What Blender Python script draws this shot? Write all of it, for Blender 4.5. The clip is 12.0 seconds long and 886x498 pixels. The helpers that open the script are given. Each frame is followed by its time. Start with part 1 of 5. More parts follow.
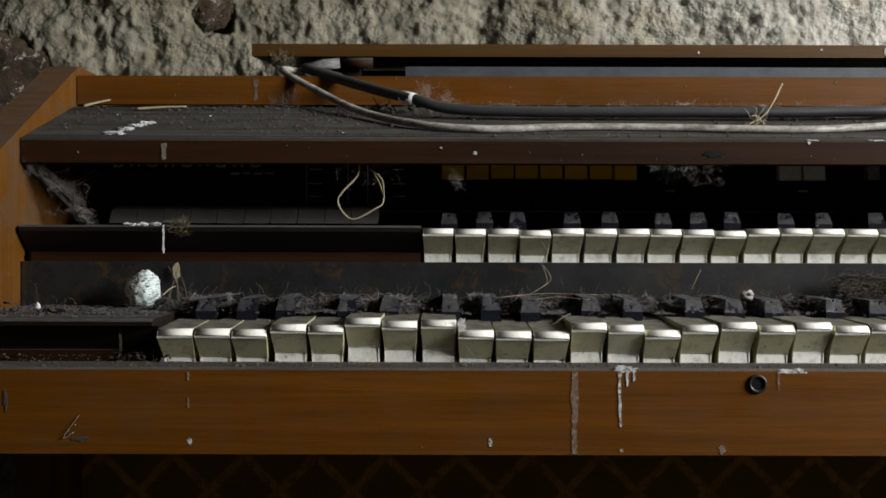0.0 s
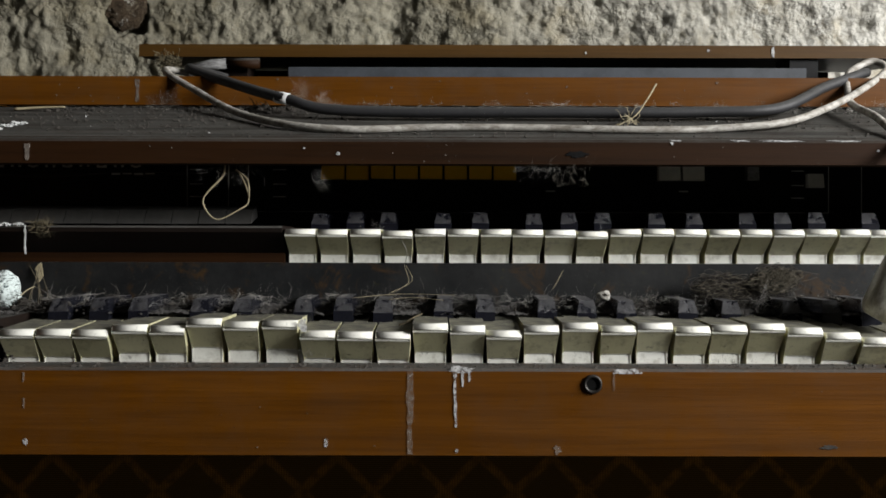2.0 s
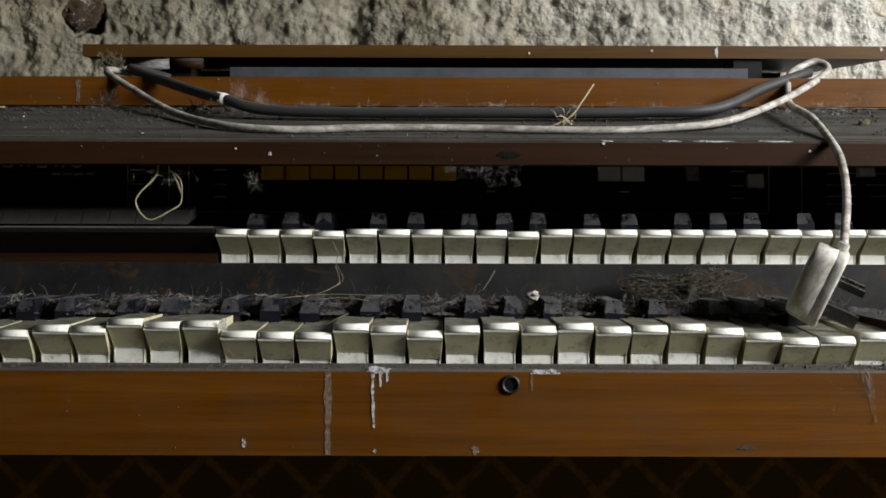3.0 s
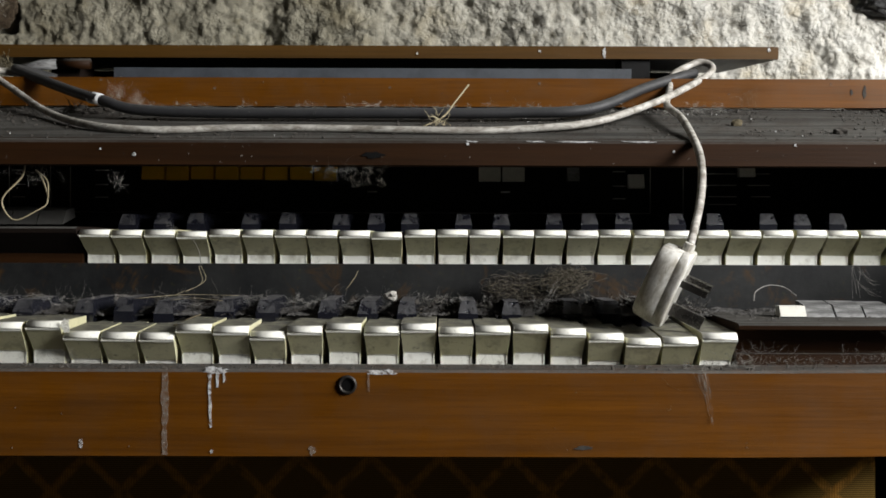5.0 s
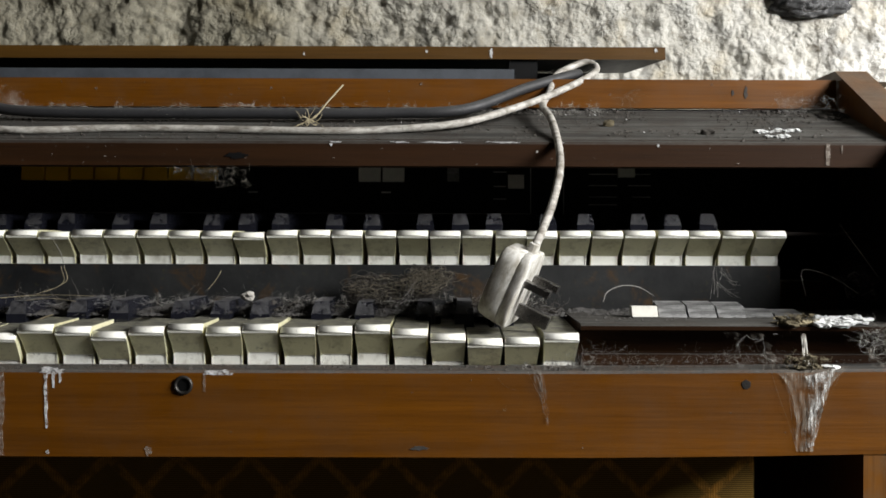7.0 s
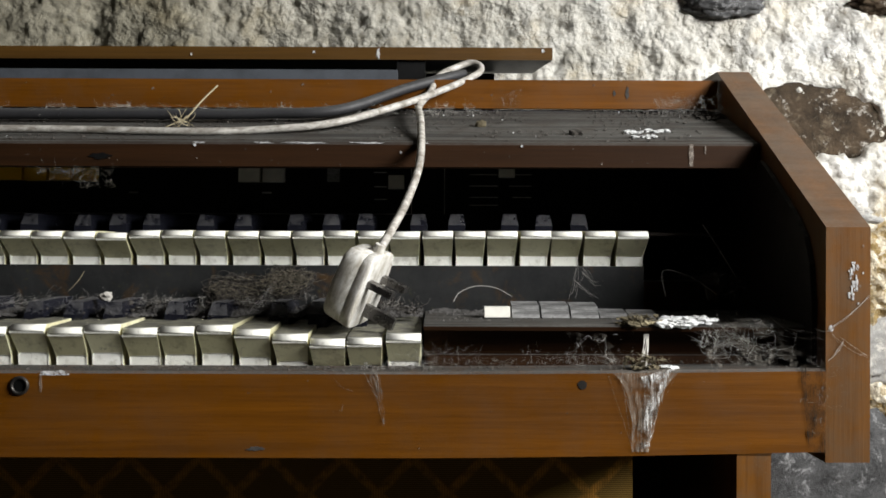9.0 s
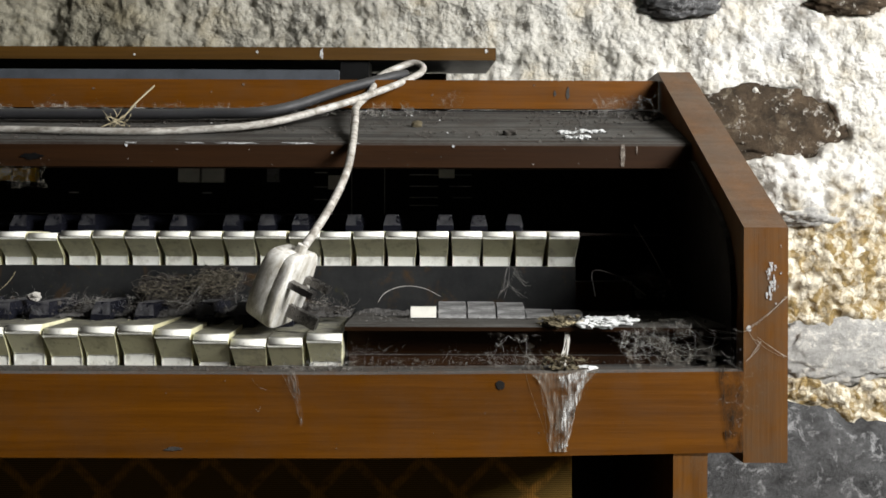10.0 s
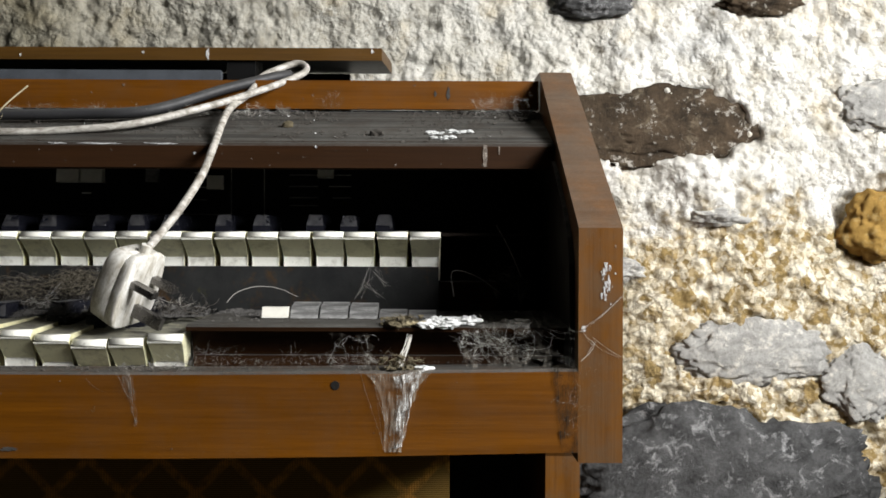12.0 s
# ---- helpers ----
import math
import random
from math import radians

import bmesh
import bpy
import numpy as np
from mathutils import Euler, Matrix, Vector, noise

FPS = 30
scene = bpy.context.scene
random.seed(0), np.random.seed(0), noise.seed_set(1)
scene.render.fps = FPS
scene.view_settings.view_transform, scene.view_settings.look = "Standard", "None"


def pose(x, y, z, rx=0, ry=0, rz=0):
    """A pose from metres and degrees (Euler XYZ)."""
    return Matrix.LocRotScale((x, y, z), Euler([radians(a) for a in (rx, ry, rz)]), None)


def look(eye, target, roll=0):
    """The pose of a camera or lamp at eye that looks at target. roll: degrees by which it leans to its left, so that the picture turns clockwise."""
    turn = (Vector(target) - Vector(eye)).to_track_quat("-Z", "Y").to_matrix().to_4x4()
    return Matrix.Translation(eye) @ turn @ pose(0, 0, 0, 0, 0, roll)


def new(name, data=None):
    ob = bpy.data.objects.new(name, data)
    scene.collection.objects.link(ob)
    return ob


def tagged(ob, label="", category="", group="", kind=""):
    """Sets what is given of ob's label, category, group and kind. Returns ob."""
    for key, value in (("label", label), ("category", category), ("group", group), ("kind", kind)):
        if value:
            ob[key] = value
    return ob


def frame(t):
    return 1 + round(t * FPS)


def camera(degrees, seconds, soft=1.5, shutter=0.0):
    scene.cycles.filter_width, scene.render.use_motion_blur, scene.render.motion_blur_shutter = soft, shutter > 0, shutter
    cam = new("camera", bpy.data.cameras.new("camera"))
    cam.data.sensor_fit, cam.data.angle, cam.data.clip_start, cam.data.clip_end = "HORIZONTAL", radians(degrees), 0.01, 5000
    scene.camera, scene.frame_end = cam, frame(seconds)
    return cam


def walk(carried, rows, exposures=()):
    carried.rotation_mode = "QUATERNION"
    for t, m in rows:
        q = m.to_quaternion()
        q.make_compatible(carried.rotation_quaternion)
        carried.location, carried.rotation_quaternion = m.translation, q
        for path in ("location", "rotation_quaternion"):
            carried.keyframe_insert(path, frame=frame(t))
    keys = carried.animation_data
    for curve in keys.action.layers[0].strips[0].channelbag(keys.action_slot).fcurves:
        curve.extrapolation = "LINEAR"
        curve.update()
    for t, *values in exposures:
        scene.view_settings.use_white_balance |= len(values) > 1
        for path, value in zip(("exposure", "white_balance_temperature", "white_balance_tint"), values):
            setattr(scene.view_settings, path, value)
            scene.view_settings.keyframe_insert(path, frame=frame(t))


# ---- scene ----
EYE = 0.82
cam = camera(45.0, 12.0, soft=1.7)
ROWS = [
    (0.0, -0.0005, -0.6460, 0.0000, 0.022, -0.024, -0.150),
    (0.5, 0.0235, -0.6460, 0.0002, 0.021, -0.027, -0.152),
    (1.0, 0.0493, -0.6461, 0.0004, 0.018, -0.030, -0.155),
    (1.5, 0.0731, -0.6462, 0.0005, 0.015, -0.033, -0.157),
    (2.0, 0.0988, -0.6463, 0.0007, 0.010, -0.036, -0.159),
    (2.5, 0.1228, -0.6464, 0.0009, 0.005, -0.039, -0.162),
    (3.0, 0.1483, -0.6465, 0.0011, -0.002, -0.042, -0.164),
    (5.0, 0.2465, -0.6470, 0.0018, -0.041, -0.054, -0.173),
    (5.5, 0.2706, -0.6471, 0.0020, -0.053, -0.057, -0.175),
    (6.0, 0.2960, -0.6473, 0.0022, -0.067, -0.060, -0.177),
    (6.5, 0.3195, -0.6474, 0.0024, -0.082, -0.063, -0.180),
    (7.0, 0.3452, -0.6476, 0.0025, -0.098, -0.066, -0.182),
    (9.0, 0.4435, -0.6483, 0.0033, -0.174, -0.078, -0.191),
    (9.5, 0.4673, -0.6485, 0.0035, -0.194, -0.081, -0.193),
    (10.0, 0.4928, -0.6487, 0.0037, -0.218, -0.084, -0.195),
    (10.5, 0.5167, -0.6490, 0.0038, -0.241, -0.087, -0.197),
    (11.0, 0.5423, -0.6492, 0.0040, -0.267, -0.090, -0.199),
    (11.5, 0.5662, -0.6494, 0.0042, -0.292, -0.093, -0.201),
    (12.0, 0.5918, -0.6497, 0.0044, -0.321, -0.096, -0.204),
]
walk(cam, [(t, pose(x, y, EYE + z, 90 + pitch, lean, yaw)) for t, x, y, z, yaw, pitch, lean in ROWS])

# ---- world, window light, exposure ----
world = bpy.data.worlds.new("world")
scene.world = world
world.use_nodes = True
wn = world.node_tree
sky = wn.nodes.new("ShaderNodeTexSky")
sky.sky_type, sky.sun_disc = "NISHITA", False
sky.sun_elevation, sky.sun_rotation = radians(35), radians(110)
wn.links.new(sky.outputs[0], wn.nodes["Background"].inputs[0])
wn.nodes["Background"].inputs[1].default_value = 0.1
scene.view_settings.exposure = 0.0

# The window in the east wall: its opening in y and z, and the daylight that enters through it.
EAST, WIN_Y0, WIN_Y1, WIN_Z0, WIN_Z1 = 1.85, -1.16, -0.28, 1.14, 1.88
day = bpy.data.lights.new("window_daylight", "AREA")
day.shape, day.size, day.size_y, day.energy, day.color = "RECTANGLE", WIN_Y1 - WIN_Y0 - 0.1, WIN_Z1 - WIN_Z0 - 0.1, 77.0, (1.0, 0.995, 0.985)
new("window_daylight", day).matrix_world = look((EAST + 0.02, (WIN_Y0 + WIN_Y1) / 2, (WIN_Z0 + WIN_Z1) / 2), (0.6, 0.2, 0.85))


# ---- materials ----
class Mat:
    """A small writer of node materials."""

    def __init__(self, name):
        self.m = bpy.data.materials.new(name)
        self.m.use_nodes = True
        self.t = self.m.node_tree
        self.b = self.t.nodes["Principled BSDF"]
        self.co = self.t.nodes.new("ShaderNodeTexCoord").outputs["Object"]

    def put(self, socket, value):
        if isinstance(value, bpy.types.NodeSocket):
            self.t.links.new(value, socket)
        elif isinstance(value, (tuple, list)) and len(value) == 3 and socket.type == "RGBA":
            socket.default_value = (*value, 1)
        else:
            socket.default_value = value

    def node(self, kind, out=0, props=(), **ins):
        n = self.t.nodes.new("ShaderNode" + kind)
        for k, v in props:
            setattr(n, k, v)
        for k, v in ins.items():
            self.put(n.inputs[int(k[1:]) if k[0] == "i" and k[1:].isdigit() else k.replace("_", " ")], v)
        return n.outputs[out]

    def scaled(self, sx, sy, sz, co=None):
        return self.node("Mapping", Vector=co or self.co, Scale=(sx, sy, sz))

    def noise(self, scale, detail=4.0, rough=0.55, co=None, dist=0.0):
        return self.node("TexNoise", Vector=co or self.co, Scale=scale, Detail=detail, Roughness=rough, Distortion=dist)

    def ramp(self, fac, a, b):
        return self.node("MapRange", Value=fac, From_Min=a, From_Max=b)

    def mix(self, fac, a, b, blend="MIX"):
        n = self.t.nodes.new("ShaderNodeMix")
        n.data_type, n.blend_type = "RGBA", blend
        self.put(n.inputs[0], fac), self.put(n.inputs[6], a), self.put(n.inputs[7], b)
        return n.outputs[2]

    def math(self, op, a, b=0.0):
        return self.node("Math", props=(("operation", op),), i0=a, i1=b)

    def up(self):
        n = self.t.nodes.new("ShaderNodeNewGeometry")
        s = self.t.nodes.new("ShaderNodeSeparateXYZ")
        self.t.links.new(n.outputs["Normal"], s.inputs[0])
        return s.outputs[2]

    def random(self):
        return self.t.nodes.new("ShaderNodeObjectInfo").outputs["Random"]

    def island(self):
        return self.t.nodes.new("ShaderNodeNewGeometry").outputs["Random Per Island"]

    def bump(self, height, strength=0.3, distance=0.001):
        self.put(self.b.inputs["Normal"], self.node("Bump", Height=height, Strength=strength, Distance=distance))

    def done(self, color, rough=0.6, metal=0.0, spec=0.5):
        self.put(self.b.inputs["Base Color"], color), self.put(self.b.inputs["Roughness"], rough)
        self.put(self.b.inputs["Metallic"], metal), self.put(self.b.inputs["Specular IOR Level"], spec)
        return self.m


DUST = (0.088, 0.085, 0.077)


def dusted(m, color, lo=0.25, hi=0.75, amount=1.0, specks=0.35):
    """Dust that has settled on faces that look up, and a thin film of specks on the rest."""
    patch = m.ramp(m.noise(60, 5, 0.65), 0.3, 0.55)
    on_top = m.math("MULTIPLY", m.math("MULTIPLY", m.ramp(m.up(), lo, hi), m.math("ADD", m.math("MULTIPLY", patch, 0.35), 0.65)), amount)
    dust = m.mix(m.noise(400, 3, 0.7), tuple(c * 0.5 for c in DUST), tuple(c * 1.4 for c in DUST))
    streak = m.ramp(m.noise(1.0, 4, 0.65, m.scaled(5, 160, 60)), 0.40, 0.62)
    dust = m.mix(m.math("MULTIPLY", streak, 0.75), dust, tuple(c * 0.28 for c in DUST))
    film = m.math("MULTIPLY", m.ramp(m.noise(700, 2, 0.6), 0.62, 0.8), m.math("MULTIPLY", m.ramp(m.noise(22, 4), 0.45, 0.75), specks))
    return m.mix(film, m.mix(on_top, color, dust), (0.3, 0.28, 0.25)), on_top


def wood(name, dark, light, dust=1.0, gloss=0.42, axis="x", specks=0.35, grime=0.0, spec=0.25):
    m = Mat(name)
    s = (3, 90, 90) if axis == "x" else (90, 60, 3)
    grain = m.noise(1.0, 6, 0.6, m.scaled(*s), 0.6)
    fine = m.noise(1.0, 3, 0.7, m.scaled(*(v * 5 for v in s)))
    c = m.mix(m.ramp(grain, 0.22, 0.78), dark, light)
    c = m.mix(m.math("MULTIPLY", m.ramp(fine, 0.45, 0.75), 0.35), c, tuple(v * 0.45 for v in dark))
    c = m.mix(m.math("MULTIPLY", m.ramp(m.noise(1.0, 5, 0.6, m.scaled(*(v * 0.3 for v in s))), 0.5, 0.75), 0.3), c, tuple(v * 0.6 for v in dark))
    if grime:
        c = m.mix(m.math("MULTIPLY", m.ramp(m.noise(24, 6, 0.7), 0.42, 0.68), grime), c, (0.085, 0.058, 0.036))
    c, top = dusted(m, c, amount=dust, specks=specks)
    rough = m.math("ADD", m.math("MULTIPLY", m.noise(35, 4), 0.25), m.math("ADD", m.math("MULTIPLY", top, 0.4), gloss - 0.12))
    m.bump(m.math("ADD", fine, m.math("MULTIPLY", m.math("MULTIPLY", top, m.noise(500, 4, 0.8)), 4.0)), 0.25, 0.0006)
    return m.done(c, rough, spec=spec)


WOOD = wood("teak_veneer", (0.074, 0.0246, 0.0010), (0.160, 0.0545, 0.0020), specks=0.15, grime=0.22)
WOOD_LID = wood("grimy_veneer", (0.048, 0.0225, 0.0035), (0.096, 0.045, 0.007), gloss=0.5, specks=0.1)
WOOD_UP = wood("upright_veneer", (0.082, 0.031, 0.004), (0.175, 0.068, 0.009), dust=0.4, axis="z", specks=0.6, grime=0.75)
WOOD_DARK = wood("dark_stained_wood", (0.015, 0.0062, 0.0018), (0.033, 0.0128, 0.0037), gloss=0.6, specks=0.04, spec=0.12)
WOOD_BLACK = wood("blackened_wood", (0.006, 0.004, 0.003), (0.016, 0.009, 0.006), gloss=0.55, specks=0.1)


def plain(name, color, rough=0.5, metal=0.0, var=0.3, scale=80, dust=0.0, bump=0.15, specks=0.35, spec=0.5):
    m = Mat(name)
    c = m.mix(m.math("MULTIPLY", m.ramp(m.noise(scale, 5, 0.65), 0.4, 0.75), var * 2), color, tuple(v * 0.4 for v in color))
    c = m.mix(m.math("MULTIPLY", m.noise(scale * 7, 3, 0.7), var), c, tuple(v * 0.6 for v in color))
    top = 0.0
    if dust:
        c, top = dusted(m, c, amount=dust, specks=specks)
    m.bump(m.noise(scale * 6, 5, 0.75), bump, 0.0008)
    r = m.math("ADD", m.math("MULTIPLY", m.noise(scale * 2, 4), 0.2), rough - 0.1)
    return m.done(c, m.math("ADD", r, m.math("MULTIPLY", top, 0.4)), metal, spec)


def ivory(name, low, high, grimy, rough, dust=0.95):
    """Key plastic with grime, different on each key."""
    m = Mat(name)
    c = m.mix(m.random(), low, high)
    own = m.mix(1.0, m.co, m.node("CombineXYZ", i0=m.math("MULTIPLY", m.random(), 7.0), i1=0.0, i2=0.0), "ADD")
    grime = m.math("MULTIPLY", m.ramp(m.noise(90, 6, 0.7, own), 0.5, 0.72), grimy)
    c = m.mix(grime, c, (0.20, 0.18, 0.11))
    blot = m.math("MULTIPLY", m.ramp(m.noise(170, 5, 0.75, own), 0.62, 0.70), grimy)
    c = m.mix(blot, c, (0.07, 0.06, 0.04))
    c = m.mix(m.math("MULTIPLY", m.ramp(m.noise(500, 3, 0.7, own), 0.6, 0.75), 0.45), c, (0.12, 0.11, 0.08))
    c, top = dusted(m, c, 0.88, 0.975, amount=dust, specks=0.1)
    m.bump(m.noise(300, 5, 0.7), 0.08, 0.0006)
    return m.done(c, m.math("ADD", m.math("MULTIPLY", top, 0.45), rough))


# Yellowing and wear, plus painted light: paler lip and foot, darker undercut.
IVORY = ivory("yellowed_shaded_plastic", (0.52, 0.495, 0.30), (0.70, 0.675, 0.46), 0.7, 0.30)
LIP = ivory("worn_lit_lip_plastic", (0.83, 0.825, 0.74), (0.90, 0.895, 0.83), 0.35, 0.16)
KEY_FOOT = ivory("white_lit_foot_plastic", (0.80, 0.80, 0.72), (0.89, 0.89, 0.83), 0.6, 0.30)


def rusty():
    m = Mat("rusty_grey_steel")
    c = m.mix(m.ramp(m.noise(26, 6, 0.65), 0.35, 0.7), (0.0045, 0.005, 0.0055), (0.018, 0.0185, 0.018))
    c = m.mix(m.math("MULTIPLY", m.ramp(m.noise(34, 5, 0.7, dist=0.8), 0.55, 0.68), 0.85), c, (0.050, 0.025, 0.006))
    c = m.mix(m.math("MULTIPLY", m.ramp(m.noise(75, 5, 0.7), 0.62, 0.70), 0.6), c, (0.040, 0.038, 0.010))
    c, top = dusted(m, c, specks=0.22)
    m.bump(m.noise(200, 5, 0.75), 0.3, 0.0008)
    return m.done(c, 0.65, 0.0, 0.25)



def black_key():
    """Blue-black plastic under patchy clinging dust."""
    m = Mat("black_key_plastic")
    own = m.mix(1.0, m.co, m.node("CombineXYZ", i0=m.math("MULTIPLY", m.random(), 9.0), i1=0.0, i2=0.0), "ADD")
    cling = m.math("ADD", m.math("MULTIPLY", m.ramp(m.up(), 0.2, 1.0), 0.55), m.math("SUBTRACT", m.noise(130, 6, 0.7, own), 0.28))
    cover = m.ramp(cling, 0.34, 0.62)
    dust = m.mix(m.noise(420, 4, 0.75, own), (0.028, 0.0275, 0.030), (0.085, 0.083, 0.084))
    c = m.mix(cover, (0.009, 0.0095, 0.014), dust)
    m.bump(m.math("MULTIPLY", m.noise(330, 5, 0.75, own), m.math("ADD", cover, 0.1)), 0.8, 0.0016)
    return m.done(c, m.math("ADD", m.math("MULTIPLY", cover, 0.65), 0.22))


BLACK_KEY = black_key()
PANEL = plain("black_panel", (0.004, 0.004, 0.004), 0.5, var=0.2, bump=0.05, spec=0.2)
STEEL = rusty()
ORANGE = plain("amber_tab_plastic", (0.95, 0.53, 0.03), 0.4, var=0.12)
WHITE_TAB = plain("cream_tab_plastic", (0.80, 0.78, 0.70), 0.4, var=0.18, dust=0.25)
DARK_TAB = plain("dark_dusty_tab_plastic", (0.10, 0.097, 0.09), 0.6, var=0.35, dust=0.6, specks=0.8)
LINE = plain("printed_line", (0.62, 0.62, 0.57), 0.6, var=0.4, scale=200)
CORD_BLACK = plain("dusty_black_sheath", (0.022, 0.022, 0.024), 0.6, var=0.3, dust=0.45)
BRASS = plain("tarnished_pin", (0.20, 0.19, 0.18), 0.28, 0.9, var=0.4)
IRON = plain("dark_metal", (0.06, 0.055, 0.05), 0.45, 0.8, var=0.3, dust=0.4)
LIME = plain("bird_lime", (0.72, 0.73, 0.72), 0.8, var=0.25, scale=200, bump=0.5)
WEB = plain("dusty_cobweb", (0.25, 0.24, 0.22), 0.9, var=0.3)
WEB_PALE = plain("pale_cobweb", (0.55, 0.53, 0.48), 0.9, var=0.3)
STRAW = plain("dry_straw", (0.40, 0.34, 0.21), 0.7, var=0.3, scale=150)
WEB_DARK = plain("dirty_cobweb", (0.11, 0.10, 0.08), 0.9, var=0.4)
FIBRE = plain("brown_fibre", (0.15, 0.13, 0.095), 0.9, var=0.4, scale=200)
CRUMB_GREY = plain("grey_crumbs", (0.085, 0.08, 0.072), 0.95, var=0.5, scale=300)
CRUMB = plain("dark_crumbs", (0.055, 0.048, 0.040), 0.95, var=0.5, scale=300)
MOSS = plain("withered_moss", (0.125, 0.102, 0.058), 0.9, var=0.4, scale=300)
FLUFF = plain("grey_fluff", (0.42, 0.40, 0.36), 0.95, var=0.3, scale=200)


def grubby(name, color, stain, stretch, rough):
    """White plastic, stained in streaks and rubbed clean in others."""
    m = Mat(name)
    streak = m.ramp(m.noise(1.0, 5, 0.7, m.scaled(*stretch), 0.5), 0.40, 0.62)
    c = m.mix(m.math("MULTIPLY", streak, 0.9), color, stain)
    c = m.mix(m.math("MULTIPLY", m.ramp(m.noise(55, 5, 0.65), 0.52, 0.70), 0.55), c, tuple(v * 0.6 for v in stain))
    c = m.mix(m.math("MULTIPLY", m.ramp(m.noise(420, 4, 0.75), 0.58, 0.70), 0.6), c, tuple(v * 0.35 for v in stain))
    m.bump(m.noise(260, 5, 0.75), 0.25, 0.0006)
    return m.done(c, m.math("ADD", m.math("MULTIPLY", streak, 0.25), rough))


GREY_TAB = grubby("dusty_tab_plastic", (0.26, 0.26, 0.255), (0.07, 0.069, 0.067), (60, 240, 240), 0.6)
CORD_WHITE = grubby("grubby_white_sheath", (0.50, 0.48, 0.44), (0.17, 0.15, 0.12), (70, 160, 160), 0.4)
PLUG = grubby("grubby_white_plug", (0.68, 0.67, 0.63), (0.34, 0.31, 0.25), (180, 180, 55), 0.3)


def film(name, color, cover, gap=0.42):
    """A torn film of web: threads and gaps."""
    m = Mat(name)
    threads = m.math("MAXIMUM", m.ramp(m.noise(1.0, 4, 0.7, m.scaled(1100, 500, 90)), 0.52, 0.66), m.ramp(m.noise(420, 5, 0.75, dist=1.5), 0.55, 0.75))
    torn = m.ramp(m.noise(75, 4, 0.6), gap, gap + 0.2)
    m.put(m.b.inputs["Alpha"], m.math("MINIMUM", m.math("MULTIPLY", m.math("MULTIPLY", m.math("ADD", m.math("MULTIPLY", threads, 0.7), 0.10), torn), cover), 1.0))
    return m.done(m.mix(m.noise(300, 3), color, tuple(v * 0.6 for v in color)), 0.9, spec=0.1)


def smear():
    m = Mat("faint_bird_lime")
    m.put(m.b.inputs["Alpha"], m.math("ADD", m.math("MULTIPLY", m.ramp(m.noise(350, 5, 0.75), 0.4, 0.65), 0.5), 0.12))
    return m.done(m.mix(m.noise(300, 4), (0.45, 0.40, 0.35), (0.22, 0.18, 0.14)), 0.85, spec=0.1)


def thin_lime():
    """Bird lime dried thin: solid in the middle of its patches, worn through elsewhere."""
    m = Mat("thin_bird_lime")
    worn = m.ramp(m.noise(330, 6, 0.8), 0.42, 0.58)
    m.put(m.b.inputs["Alpha"], m.math("ADD", m.math("MULTIPLY", worn, 0.72), 0.22))
    m.bump(m.noise(700, 4, 0.7), 0.5, 0.0006)
    return m.done(m.mix(m.noise(300, 4), (0.76, 0.77, 0.78), (0.55, 0.54, 0.52)), 0.8, spec=0.2)


OLD_LIME = smear()
THIN_LIME = thin_lime()
FUNNEL_FILM = film("funnel_film", (0.42, 0.375, 0.31), 0.95, 0.33)
WEB_FILM, WHITE_FILM = film("web_film", (0.30, 0.275, 0.235), 0.6), film("white_web_film", (0.85, 0.85, 0.82), 2.0, 0.38)
GRIME_FILM = film("grime_film", (0.030, 0.024, 0.017), 1.3, 0.36)
MATTED = plain("matted_grey_dust", (0.088, 0.084, 0.080), 0.95, var=0.45, scale=110, bump=0.9, spec=0.1)
GREYBOARD = plain("grey_painted_board", (0.06, 0.068, 0.08), 0.6, var=0.45, scale=50, dust=0.3)


CLOTH_X, CLOTH_Z = (0.2173, 0.6208)


def cloth():
    """Brown speaker cloth, woven with a trellis of lighter bands."""
    m = Mat("speaker_cloth")
    xyz = m.node("SeparateXYZ", i0=m.co)
    x, z = xyz, xyz.node.outputs[2]
    wob = m.math("MULTIPLY", m.noise(30, 3), 0.006)
    bands = []
    for sign in ("ADD", "SUBTRACT"):
        u = m.math("ADD", m.math(sign, m.math("MULTIPLY", m.math("SUBTRACT", x, CLOTH_X), 17.1), m.math("MULTIPLY", m.math("SUBTRACT", z, CLOTH_Z), 17.1)), m.math("ADD", m.math("MULTIPLY", wob, 20.0), 0.44))
        bands.append(m.ramp(m.math("ABSOLUTE", m.math("SUBTRACT", m.math("FRACT", u), 0.5)), 0.11, 0.05))
    weft = m.math("ABSOLUTE", m.math("SINE", m.math("MULTIPLY", z, 1900.0)))
    warp = m.math("ABSOLUTE", m.math("SINE", m.math("MULTIPLY", x, 1500.0)))
    band = m.math("MULTIPLY", m.math("MAXIMUM", bands[0], bands[1]), m.ramp(m.noise(120, 4), 0.3, 0.6))
    ground = m.mix(weft, (0.07, 0.041, 0.010), (0.24, 0.145, 0.036))
    c = m.mix(band, ground, m.mix(warp, (0.28, 0.13, 0.022), (0.55, 0.265, 0.050)))
    m.bump(m.math("ADD", weft, m.math("MULTIPLY", band, 2.0)), 0.5, 0.0006)
    return m.done(c, 0.9, spec=0.1)


CLOTH = cloth()


